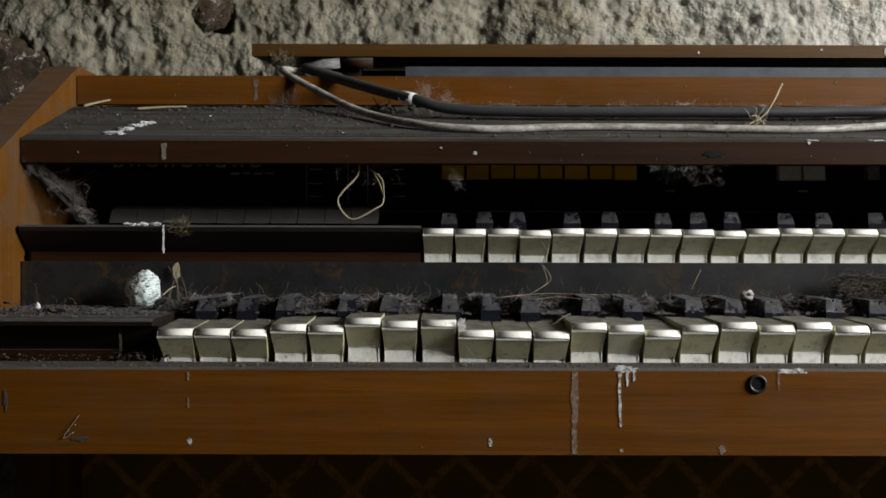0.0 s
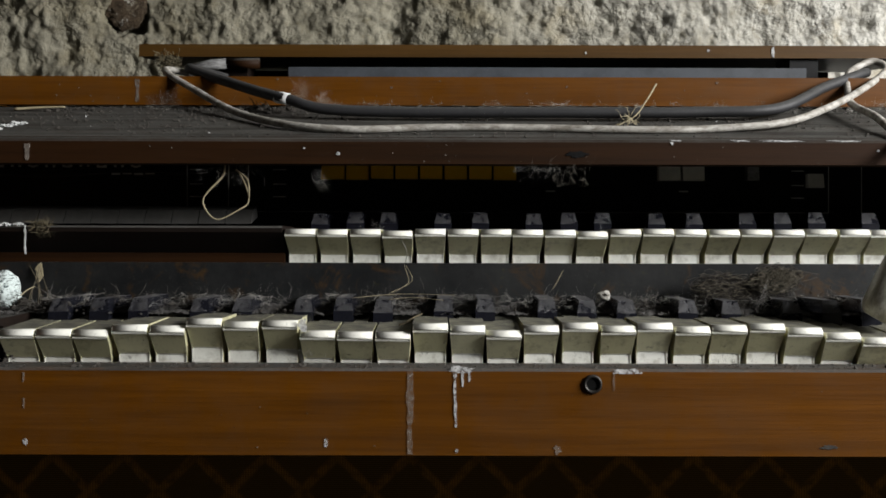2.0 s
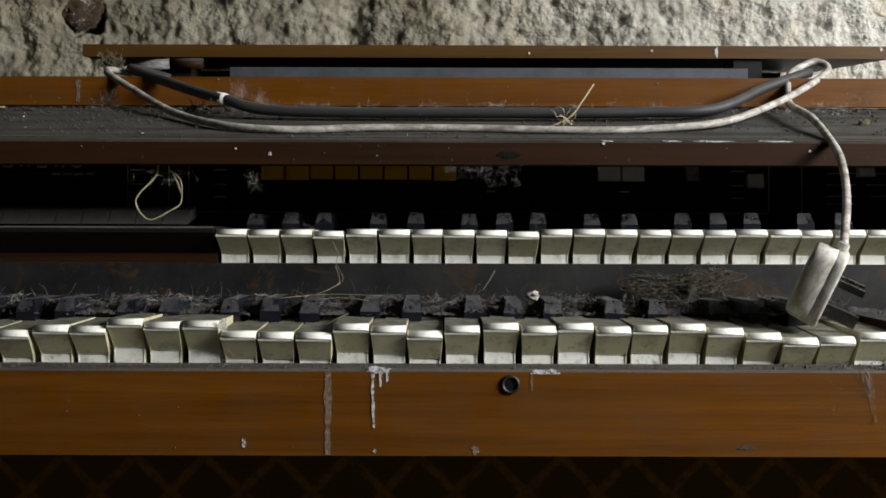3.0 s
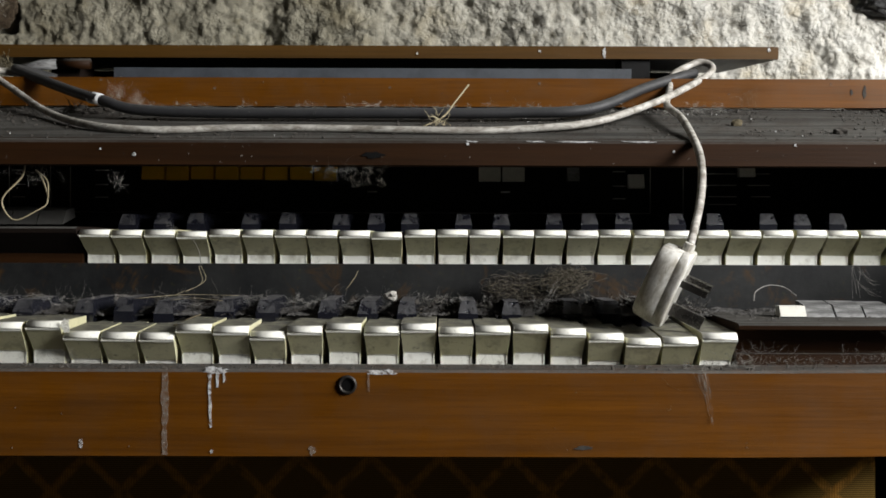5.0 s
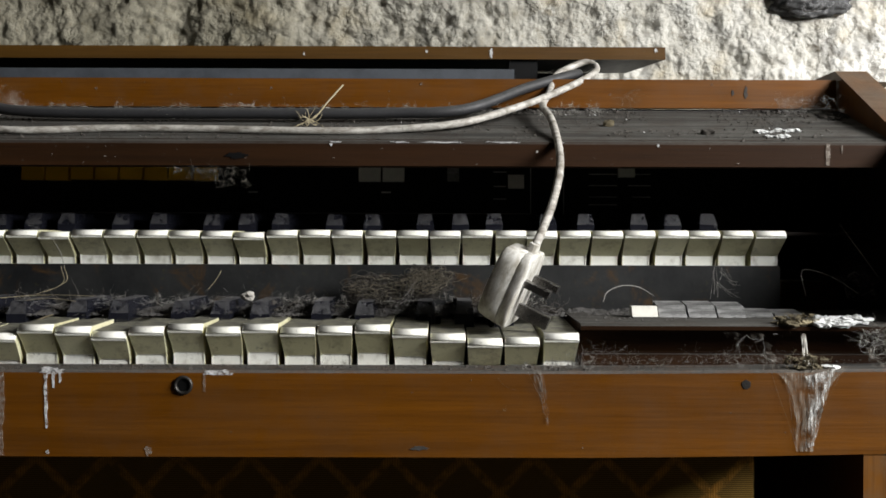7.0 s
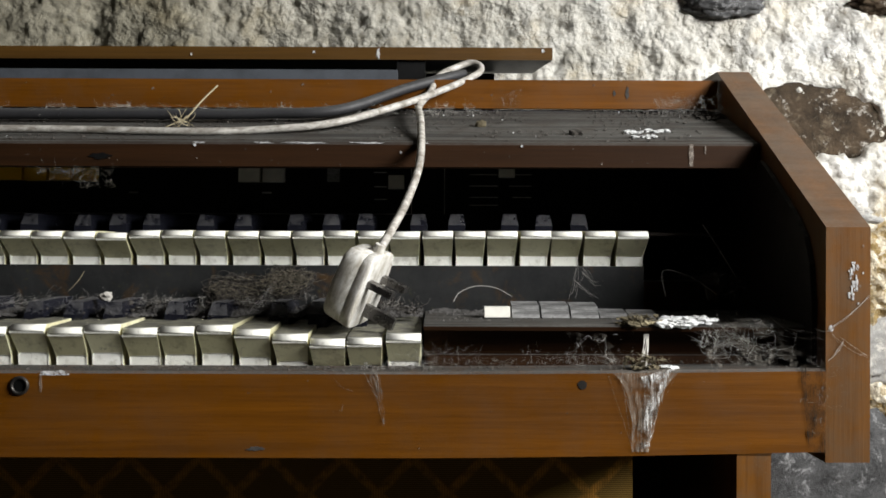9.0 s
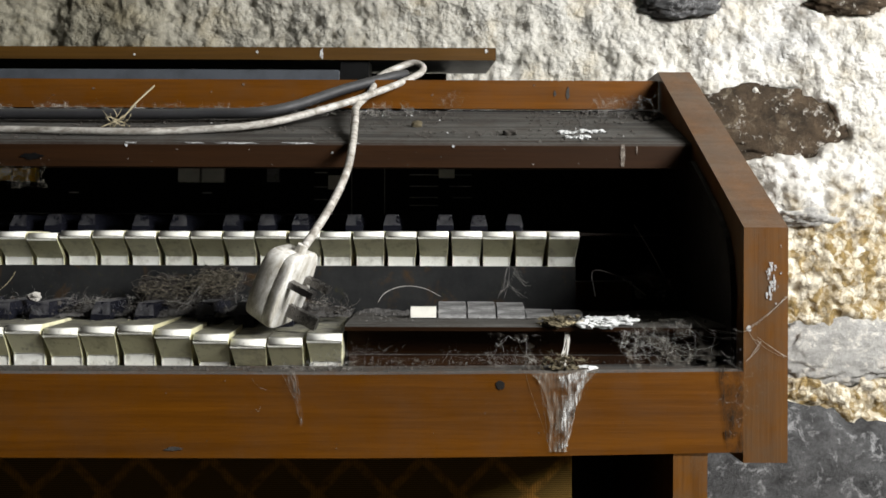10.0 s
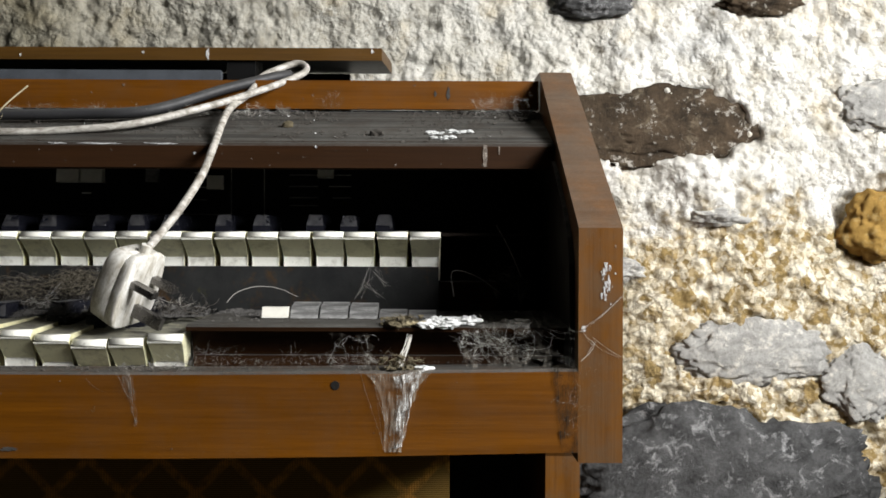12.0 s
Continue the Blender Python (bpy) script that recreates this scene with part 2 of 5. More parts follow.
def plaster():
    """Limewash over ochre rubble mortar, flaked off in places."""
    m = Mat("limewashed_rubble")
    big, mid, fine = m.noise(5, 5, 0.6), m.noise(28, 6, 0.65), m.noise(115, 5, 0.65)
    sand = m.mix(m.ramp(fine, 0.3, 0.7), (0.15, 0.10, 0.04), (0.74, 0.64, 0.44))
    wob = m.mix(0.007, m.co, m.t.nodes.new("ShaderNodeTexNoise").outputs[1], "ADD")
    wob.node.inputs[7].links[0].from_node.inputs["Scale"].default_value = 45.0
    chips = []
    for scale in (70.0, 150.0):
        cell = m.node("TexVoronoi", 1, Vector=wob, Scale=scale)
        chips.append(m.node("SeparateColor", 0, i0=cell))
    pebble = m.math("ADD", m.math("MULTIPLY", chips[0], 0.55), m.math("MULTIPLY", chips[1], 0.45))
    sand = m.mix(m.ramp(pebble, 0.25, 0.75), m.mix(fine, (0.12, 0.08, 0.028), (0.46, 0.33, 0.14)), m.mix(fine, (0.66, 0.57, 0.37), (0.90, 0.87, 0.78)))
    crack = m.ramp(m.node("TexVoronoi", 0, (("feature", "DISTANCE_TO_EDGE"),), Vector=wob, Scale=70.0), 0.10, 0.02)
    sand = m.mix(m.math("MULTIPLY", m.math("MULTIPLY", crack, m.ramp(mid, 0.4, 0.6)), 0.6), sand, (0.10, 0.065, 0.03))
    lime = m.mix(m.ramp(mid, 0.3, 0.7), (0.50, 0.475, 0.41), (0.80, 0.79, 0.75))
    low = m.node("SeparateXYZ", 2, i0=m.co)
    flake = m.math("ADD", m.math("ADD", big, m.math("MULTIPLY", mid, 0.5)), m.math("SUBTRACT", m.math("MULTIPLY", m.ramp(low, 0.81, 0.93), 0.38), 0.05))
    lime = m.mix(m.math("MULTIPLY", m.ramp(m.noise(13, 5, 0.65), 0.52, 0.68), 0.5), lime, (0.62, 0.50, 0.30))
    lime = m.mix(m.math("MULTIPLY", m.ramp(m.noise(9, 5, 0.65, dist=0.7), 0.56, 0.70), 0.55), lime, (0.42, 0.43, 0.44))
    c = m.mix(m.ramp(flake, 0.80, 0.92), sand, lime)
    c = m.mix(m.math("MULTIPLY", m.ramp(m.noise(60, 5, 0.7), 0.56, 0.7), 0.7), c, (0.16, 0.125, 0.075))
    # Grimier plaster towards the west, with the window light's falloff painted in.
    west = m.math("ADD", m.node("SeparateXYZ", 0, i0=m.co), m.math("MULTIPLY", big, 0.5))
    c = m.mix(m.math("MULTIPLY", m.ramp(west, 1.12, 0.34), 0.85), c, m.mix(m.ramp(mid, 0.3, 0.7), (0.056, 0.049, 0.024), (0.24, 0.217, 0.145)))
    c = m.mix(m.math("MULTIPLY", m.ramp(m.noise(150, 6, 0.75), 0.57, 0.67), 0.6), c, (0.15, 0.115, 0.07))
    grains = m.node("TexVoronoi", 0, Vector=wob, Scale=190.0)
    thick = m.math("ADD", m.math("MULTIPLY", m.ramp(m.noise(11, 4, 0.6, dist=0.5), 0.62, 0.42), 0.65), 0.35)
    m.bump(m.math("MULTIPLY", m.math("SUBTRACT", m.math("ADD", fine, m.noise(60, 6, 0.7)), m.math("MULTIPLY", grains, 0.7)), thick), 0.8, 0.005)
    return m.done(c, 0.95, spec=0.2)


def stone(name, a, b, vein, veins=0.8, crust=0.0):
    m = Mat(name)
    c = m.mix(m.ramp(m.noise(26, 8, 0.75, dist=0.4), 0.35, 0.65), a, b)
    c = m.mix(m.math("MULTIPLY", m.ramp(m.noise(48, 6, 0.75, dist=0.7), 0.55, 0.68), veins), c, vein)
    c = m.mix(m.math("MULTIPLY", m.ramp(m.noise(260, 4, 0.75), 0.5, 0.75), 0.5), c, tuple(v * 0.4 for v in a))
    if crust:
        c = m.mix(m.math("MULTIPLY", m.ramp(m.noise(70, 7, 0.75), 0.57, 0.63), crust), c, (0.70, 0.67, 0.60))
    m.bump(m.math("ADD", m.noise(70, 8, 0.75), m.math("MULTIPLY", m.noise(240, 4, 0.7), 0.5)), 0.7, 0.004)
    return m.done(c, 0.9, spec=0.3)


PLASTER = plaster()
STONE_DARK = stone("dark_grey_stone", (0.028, 0.028, 0.028), (0.115, 0.115, 0.115), (0.38, 0.38, 0.38))
STONE_PALE = stone("pale_grey_stone", (0.27, 0.265, 0.25), (0.50, 0.49, 0.46), (0.74, 0.70, 0.62), 0.75, 0.75)
STONE_BROWN = stone("brown_stone", (0.020, 0.014, 0.008), (0.095, 0.066, 0.040), (0.24, 0.20, 0.14), 0.5, 0.55)
STONE_OCHRE = stone("ochre_stone", (0.25, 0.14, 0.03), (0.42, 0.26, 0.07), (0.5, 0.4, 0.2))
ROOM = plain("dark_bare_plaster", (0.06, 0.057, 0.052), 0.9, var=0.3, scale=6)
EARTH = plain("dirty_boards", (0.06, 0.052, 0.042), 0.9, var=0.4, scale=10)


# ---- mesh helpers ----
def part(name, bm, material, parent=None, label="", smooth=False, at=None):
    """One bmesh as one mesh object, under a thing or a part where one is given."""
    me = bpy.data.meshes.new(name)
    bmesh.ops.recalc_face_normals(bm, faces=bm.faces)
    bm.to_mesh(me)
    bm.free()
    for some in (material if isinstance(material, tuple) else (material,)):
        me.materials.append(some)
    if smooth:
        me.shade_smooth()
    return held(name, me, parent, label, at)


def held(name, me, parent=None, label="", at=None):
    ob = new(name, me)
    if at is not None:
        ob.matrix_basis = at
    if parent is not None:
        ob.parent = parent
    return tagged(ob, label)


def bevelled(bm, width, segments=1):
    edges = [e for e in bm.edges if len(e.link_faces) == 2 and e.calc_face_angle(0) > 0.5]
    bmesh.ops.bevel(bm, geom=edges, offset=width, segments=segments, affect="EDGES", profile=0.5)
    return bm


def add_box(bm, x0, x1, y0, y1, z0, z1):
    v = [bm.verts.new((x, y, z)) for x in (x0, x1) for y in (y0, y1) for z in (z0, z1)]
    for f in ((0, 1, 3, 2), (4, 6, 7, 5), (0, 4, 5, 1), (2, 3, 7, 6), (0, 2, 6, 4), (1, 5, 7, 3)):
        bm.faces.new([v[i] for i in f])
    return bm


def block(x0, x1, y0, y1, z0, z1, bevel=0.0):
    bm = add_box(bmesh.new(), x0, x1, y0, y1, z0, z1)
    return bevelled(bm, bevel) if bevel else bm


def prism(profile, x0, x1, bevel=0.0, steps=1, shift=None, low=0.0):
    """A profile in (y, z) drawn out along x; shift(x) lifts it, and its lower half by low times that again."""
    middle = sum(z for _, z in profile) / len(profile)
    bm = bmesh.new()
    rings = []
    for i in range(steps + 1):
        x = x0 + (x1 - x0) * i / steps
        d = shift(x) if shift else 0
        rings.append([bm.verts.new((x, y, z + d * (1 + (low if z < middle else 0)))) for y, z in profile])
    n = len(profile)
    for a, b in zip(rings, rings[1:]):
        for i in range(n):
            bm.faces.new((a[i], a[(i + 1) % n], b[(i + 1) % n], b[i]))
    bm.faces.new(rings[0]), bm.faces.new(rings[-1][::-1])
    return bevelled(bm, bevel) if bevel else bm


def smooth_line(points, per=8):
    """Points on a smooth line through those given."""
    p = [Vector(q) for q in points]
    p = [2 * p[0] - p[1], *p, 2 * p[-1] - p[-2]]
    out = []
    for a, b, c, d in zip(p, p[1:], p[2:], p[3:]):
        for i in range(per):
            s = i / per
            out.append(0.5 * (2 * b + (c - a) * s + (2 * a - 5 * b + 4 * c - d) * s * s + (3 * b - a - 3 * c + d) * s ** 3))
    return [*out, p[-2]]


def add_tube(bm, line, radius, sides=6, taper=1.0):
    rings = []
    for i, p in enumerate(line):
        ahead = (line[min(i + 1, len(line) - 1)] - line[max(i - 1, 0)])
        ahead = ahead.normalized() if ahead.length > 1e-9 else Vector((0, 0, 1))
        side = ahead.cross(Vector((0.13, 0.31, 0.94)))
        side = side.normalized() if side.length > 1e-6 else Vector((1, 0, 0))
        top = ahead.cross(side)
        r = radius * (1 + (taper - 1) * i / max(1, len(line) - 1))
        rings.append([bm.verts.new(p + r * (math.cos(a) * side + math.sin(a) * top)) for a in (2 * math.pi * k / sides for k in range(sides))])
    for a, b in zip(rings, rings[1:]):
        for k in range(sides):
            bm.faces.new((a[k], a[(k + 1) % sides], b[(k + 1) % sides], b[k]))
    bm.faces.new(rings[0][::-1]), bm.faces.new(rings[-1])
    return bm


def add_lump(bm, centre, size, rough=0.35, sub=1):
    made = bmesh.ops.create_icosphere(bm, subdivisions=sub, radius=1.0)["verts"]
    s = Vector(size if isinstance(size, tuple) else (size,) * 3)
    off = Vector((random.random() * 50, random.random() * 50, random.random() * 50))
    for v in made:
        k = 1 + rough * (noise.noise(v.co * 1.7 + off) + 0.5 * noise.noise(v.co * 4 + off))
        if sub > 3:
            k += 0.10 * noise.noise(v.co * 9 + off) + 0.06 * noise.noise(v.co * 20 + off)
        v.co = Vector(centre) + Vector((v.co.x * s.x, v.co.y * s.y, v.co.z * s.z)) * k


def plate(outline, y0, y1):
    """A flat piece upright in x and z, with its thickness along y."""
    bm = bmesh.new()
    a = [bm.verts.new((x, y0, z)) for x, z in outline]
    b = [bm.verts.new((x, y1, z)) for x, z in outline]
    n = len(a)
    for i in range(n):
        bm.faces.new((a[i], a[(i + 1) % n], b[(i + 1) % n], b[i]))
    bm.faces.new(a), bm.faces.new(b[::-1])
    return bm


def thing(name, x, y, z, label, category, group=""):
    ob = new(name)
    ob.empty_display_size = 0.05
    ob.location = (x, y, z)
    return tagged(ob, label, category, group)


def fixed(ob, parent):
    """Hangs ob, built in world places, under parent."""
    ob.parent = parent
    ob.matrix_parent_inverse = parent.matrix_basis.inverted()
    return ob


# ---- the room ----
BACK = 0.585


def wall_height(x, z):
    """How far the rubble wall stands out at a place."""
    p = Vector((x, 0.0, z))
    h = 0.016 * noise.fractal(p * 7, 1.0, 2.0, 3) + 0.006 * noise.fractal(p * 34 + Vector((3, 0, 0)), 0.8, 2.0, 3)
    h += 0.0045 * (noise.ridged_multi_fractal(p * 15, 1.0, 2.1, 3, 1.0, 2.0) - 1.0) + 0.0045 * abs(noise.noise(p * 62)) + 0.0024 * noise.noise(p * 110) + 0.0012 * noise.noise(p * 190)
    for hx, hz, rx, rz, deep in HOLLOWS:
        d = math.hypot((x - hx) / rx, (z - hz) / rz) + 0.35 * noise.noise(p * 14) + 0.3 * noise.noise(p * 42) + 0.15 * noise.noise(p * 90)
        if d < 1.2:
            h -= deep * min(1.0, max(0.0, (1.2 - d) / 0.4))
    return h


# centre x, z, half width, half height, depth of hollows where plaster has dropped off
HOLLOWS = [(-0.266, 1.095, 0.022, 0.026, 0.03), (-0.50, 1.0, 0.07, 0.06, 0.02), (0.858, 0.960, 0.090, 0.034, 0.022),
           (0.91, 0.575, 0.16, 0.07, 0.012), (0.955, 0.707, 0.075, 0.03, 0.01), (1.085, 0.67, 0.035, 0.036, 0.01),
           (0.77, 1.105, 0.04, 0.014, 0.014), (0.965, 1.108, 0.04, 0.014, 0.014), (1.10, 0.85, 0.045, 0.042, 0.012)]


def rubble_wall():
    nx, nz = 860, 310
    x0, x1, z0, z1 = -0.75, 1.25, 0.48, 1.20
    xs, zs = np.linspace(x0, x1, nx), np.linspace(z0, z1, nz)
    verts = [(x, BACK - wall_height(x, z), z) for z in zs for x in xs]
    faces = [(j * nx + i, j * nx + i + 1, (j + 1) * nx + i + 1, (j + 1) * nx + i) for j in range(nz - 1) for i in range(nx - 1)]
    me = bpy.data.meshes.new("wall_north")
    me.from_pydata(verts, [], faces)
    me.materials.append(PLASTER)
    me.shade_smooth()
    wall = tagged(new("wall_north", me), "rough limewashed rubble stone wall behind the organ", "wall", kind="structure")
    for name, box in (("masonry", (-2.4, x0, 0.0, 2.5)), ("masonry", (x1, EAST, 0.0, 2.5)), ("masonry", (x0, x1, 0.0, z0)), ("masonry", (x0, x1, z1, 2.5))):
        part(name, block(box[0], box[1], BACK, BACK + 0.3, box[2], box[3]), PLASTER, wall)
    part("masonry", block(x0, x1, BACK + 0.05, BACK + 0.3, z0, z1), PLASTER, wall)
    for x, z, sx, sz, out, mat in ((0.905, 0.560, 0.178, 0.078, 0.002, STONE_DARK), (0.955, 0.706, 0.092, 0.038, -0.007, STONE_PALE), (1.088, 0.67, 0.046, 0.044, -0.005, STONE_PALE),
                                   (0.845, 0.966, 0.132, 0.043, -0.009, STONE_BROWN), (1.100, 0.990, 0.046, 0.030, -0.007, STONE_PALE), (1.105, 0.85, 0.046, 0.042, 0.010, STONE_OCHRE), (0.77, 1.106, 0.045, 0.016, -0.002, STONE_DARK),
                                   (0.965, 1.109, 0.045, 0.016, -0.002, STONE_BROWN), (0.77, 0.68, 0.025, 0.03, 0.008, STONE_PALE), (0.80, 0.80, 0.03, 0.014, 0.002, STONE_PALE),
                                   (0.92, 0.86, 0.035, 0.012, 0.002, STONE_PALE), (-0.52, 0.99, 0.10, 0.08, -0.006, STONE_BROWN), (-0.266, 1.097, 0.022, 0.026, -0.0145, STONE_BROWN)):
        bm = bmesh.new()
        add_lump(bm, (x, BACK, z), (sx, 0.016 + out, sz), 0.30, 5)
        part("stone", bm, mat, wall, smooth=True)


rubble_wall()
tagged(part("floor", block(-2.4, EAST, -3.0, BACK, -0.05, 0.0), EARTH), "bare dirty floor of the abandoned room", "floor", kind="structure")
tagged(part("ceiling", block(-2.4, EAST, -3.0, BACK, 2.5, 2.55), ROOM), "plain plaster ceiling", "ceiling", kind="structure")
tagged(part("wall_west", block(-2.55, -2.4, -3.0, BACK, 0.0, 2.5), ROOM), "plain plaster wall", "wall", kind="structure")
tagged(part("wall_south", block(-2.4, EAST, -3.15, -3.0, 0.0, 2.5), ROOM), "plain plaster wall", "wall", kind="structure")


def east_wall():
    bm = bmesh.new()
    for y0, y1, z0, z1 in ((-3.0, WIN_Y0, 0.0, 2.5), (WIN_Y1, BACK, 0.0, 2.5), (WIN_Y0, WIN_Y1, 0.0, WIN_Z0), (WIN_Y0, WIN_Y1, WIN_Z1, 2.5)):
        add_box(bm, EAST, EAST + 0.3, y0, y1, z0, z1)
    tagged(part("wall_east", bm, ROOM), "plain plaster wall with a window opening", "wall", kind="structure")


east_wall()

# ---- the organ ----
L, R = -0.309, 0.678          # inner faces of the two side panels
THICK = 0.027
organ = thing("electric_organ", 0.1845, 0.25, 0.0, "derelict two-manual electric organ in orange-brown wood veneer, thick with dust", "organ")


def of_organ(name, bm, material, label="", smooth=False):
    return fixed(part(name, bm, material, None, label, smooth), organ)


def sag(x):
    """The front rail lifts a little towards its east end."""
    return 0.0027 * max(0.0, min(1.0, (x - 0.42) / 0.25)) ** 1.5


# side panels with a sloping top, cut back under the keybed to a leg
SIDE = [(0.0, EYE - 0.1265), (0.0, EYE + 0.0165), (0.2576, EYE + 0.153), (0.50, EYE + 0.155), (0.50, 0.0), (0.193, 0.0), (0.193, EYE - 0.16), (0.17, EYE - 0.1265)]
of_organ("side_panel", prism(SIDE, R, R + THICK, 0.0012), WOOD_UP, "upright veneered side panel with worn edges")
of_organ("side_panel", prism(SIDE, L - THICK, L, 0.0012), WOOD_UP, "upright veneered side panel with worn edges")

# blackened lining board with a curved front edge inside the east side panel
LINING = [(0.014, EYE - 0.072), (0.015, EYE - 0.030), (0.019, EYE - 0.006), (0.029, EYE + 0.011), (0.050, EYE + 0.027), (0.100, EYE + 0.055), (0.125, EYE + 0.067), (0.235, EYE + 0.067), (0.235, EYE - 0.072)]
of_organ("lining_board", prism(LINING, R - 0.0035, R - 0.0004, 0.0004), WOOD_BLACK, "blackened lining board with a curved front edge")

# front rail
RAIL_TOP, RAIL_LOW = EYE - 0.0722, EYE - 0.1245
of_organ("front_rail", prism([(0, RAIL_LOW), (0, RAIL_TOP - 0.0015), (0.0015, RAIL_TOP), (0.0335, RAIL_TOP), (0.0335, RAIL_LOW)], L, R, steps=40, shift=sag, low=0.6), WOOD,
         "orange-brown veneered rail under the keys with drips")
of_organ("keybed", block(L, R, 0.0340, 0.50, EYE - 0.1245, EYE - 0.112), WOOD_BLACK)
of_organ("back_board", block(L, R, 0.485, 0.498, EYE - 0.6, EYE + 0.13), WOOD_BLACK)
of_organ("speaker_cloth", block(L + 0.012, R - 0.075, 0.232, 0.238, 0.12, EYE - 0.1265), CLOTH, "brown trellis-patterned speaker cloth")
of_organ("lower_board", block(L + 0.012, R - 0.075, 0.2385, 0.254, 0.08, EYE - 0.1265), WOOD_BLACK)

# lock in the rail
def lock_ring():
    bm = bmesh.new()
    n = 28
    rings = []
    for r, y in ((0.0060, 0.0005), (0.0058, -0.0010), (0.0050, -0.0017), (0.0040, -0.0014), (0.0036, -0.0003)):
        rings.append([bm.verts.new((0.1893 + r * math.cos(a), y, EYE - 0.0812 + r * math.sin(a))) for a in (2 * math.pi * k / n for k in range(n))])
    for a, b in zip(rings, rings[1:]):
        for k in range(n):
            bm.faces.new((a[k], a[(k + 1) % n], b[(k + 1) % n], b[k]))
    of_organ("lock_ring", bm, IRON, "dark metal lock ring", True)


lock_ring()
disc = plate([(0.1893 + 0.0038 * math.cos(k * math.pi / 10), EYE - 0.0812 + 0.0038 * math.sin(k * math.pi / 10)) for k in range(20)], -0.0005, 0.0005)
of_organ("keyhole", disc, PANEL, "black hole of the lock")


# keys
def lip_profile(depth, deep, under, low):
    """Front of a key: a sloping lip, a thin groove, an undercut and an upright foot; y from the lip, z from the key's top."""
    return [(0.0050, 0.0), (0.0032, -0.0002), (0.0020, -0.0008), (0.0004, -0.0032), (0.0, -0.0040), (0.0008, -0.0043), (0.0009, -0.0048), (0.0004, -0.0050), (0.0008, -0.0057),
            (0.0018, -0.0063), (under - 0.001, 0.0008 - low), (under, -low), (under, -deep), (depth, -deep), (depth, 0.0)]


def white_key_mesh(cut_west, cut_east, pitch, under, low):
    half = pitch / 2 - 0.0007
    bm = prism(lip_profile(0.050, 0.036, under, low), -half, half)
    for v in bm.verts:
        if v.co.z < -0.005 and v.co.y < 0.03:
            v.co.x *= 1 - 0.11 * min(1.0, (-0.005 - v.co.z) / 0.012)
    sides = [e for e in bm.edges if abs(e.verts[0].co.x - e.verts[1].co.x) < 1e-6 and max(v.co.y for v in e.verts) < 0.03]
    bmesh.ops.bevel(bm, geom=sides, offset=0.0007, segments=2, affect="EDGES")
    add_box(bm, -half + cut_west, half - cut_east, 0.0501, 0.145, -0.016, 0.0)
    bmesh.ops.recalc_face_normals(bm, faces=bm.faces)
    for f in bm.faces:
        c = f.calc_center_median()
        # Lip and foot take the lit colours, the undercut the shaded one.
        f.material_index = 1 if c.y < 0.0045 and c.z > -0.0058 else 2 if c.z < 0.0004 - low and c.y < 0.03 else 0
        f.smooth = c.y < 0.0045 and c.z > -0.0041 and abs(f.normal.x) < 0.5
    me = bpy.data.meshes.new("white_key")
    bm.to_mesh(me)
    bm.free()
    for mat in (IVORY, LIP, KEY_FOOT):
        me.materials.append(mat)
    return me


def black_key_mesh():
    bm = bmesh.new()
    b = [(-0.0066, 0.0), (0.0066, 0.0), (0.0066, 0.095), (-0.0066, 0.095)]
    t = [(-0.0049, 0.006), (0.0049, 0.006), (0.0050, 0.095), (-0.0050, 0.095)]
    low = [bm.verts.new((x, y, -0.010)) for x, y in b]
    mid = [bm.verts.new((x, y + (0.001 if y == 0 else 0), 0.002)) for x, y in b]
    top = [bm.verts.new((x, y, 0.0105 if y < 0.05 else 0.0112)) for x, y in t]
    for r, s in ((low, mid), (mid, top)):
        for k in range(4):
            bm.faces.new((r[k], r[(k + 1) % 4], s[(k + 1) % 4], s[k]))
    bm.faces.new(low[::-1]), bm.faces.new(top)
    bevelled(bm, 0.0013, 2)
    me = bpy.data.meshes.new("black_key")
    bmesh.ops.recalc_face_normals(bm, faces=bm.faces)
    bm.to_mesh(me)
    bm.free()
    me.materials.append(BLACK_KEY)
    return me


SHARPS = (1, 2, 3, 5, 6)


def is_sharp(i):
    """Whether a black key stands before white key i; each manual begins on F."""
    return (i - 1) % 7 + 1 in SHARPS and 0 < i < 26


BESIDE = {1: -0.0034, 2: 0.0, 3: 0.0030, 5: -0.0026, 6: 0.0022}


def manual(x0, pitch, lip, top, drops, lift, under, low, rise):
    meshes = {(a, b): white_key_mesh(0.0065 * a, 0.0065 * b, pitch, under, low) for a in (0, 1) for b in (0, 1)}
    black = black_key_mesh()
    for i in range(26):
        me = meshes[(int(is_sharp(i)), int(is_sharp(i + 1)))]
        reach = 0.145
        tip = math.degrees(drops[i] / reach)
        at = pose(x0 + (i + 0.5) * pitch, lip + reach, top + rise * i / 25, tip, 0, random.uniform(-0.25, 0.25)) @ pose(0, -reach, 0, 0, random.uniform(-0.5, 0.5), 0)
        fixed(held("white_key", me, at=at), organ)
        if is_sharp(i):
            at = pose(x0 + i * pitch + BESIDE[(i - 1) % 7 + 1] + random.uniform(-0.0006, 0.0006), lip + 0.052, top + lift + rise * i / 25 + random.uniform(-0.0012, 0.0005), random.uniform(-0.6, 0.6), random.uniform(-1.5, 1.5), random.uniform(-1, 1))
            fixed(held("black_key", black, at=at), organ)


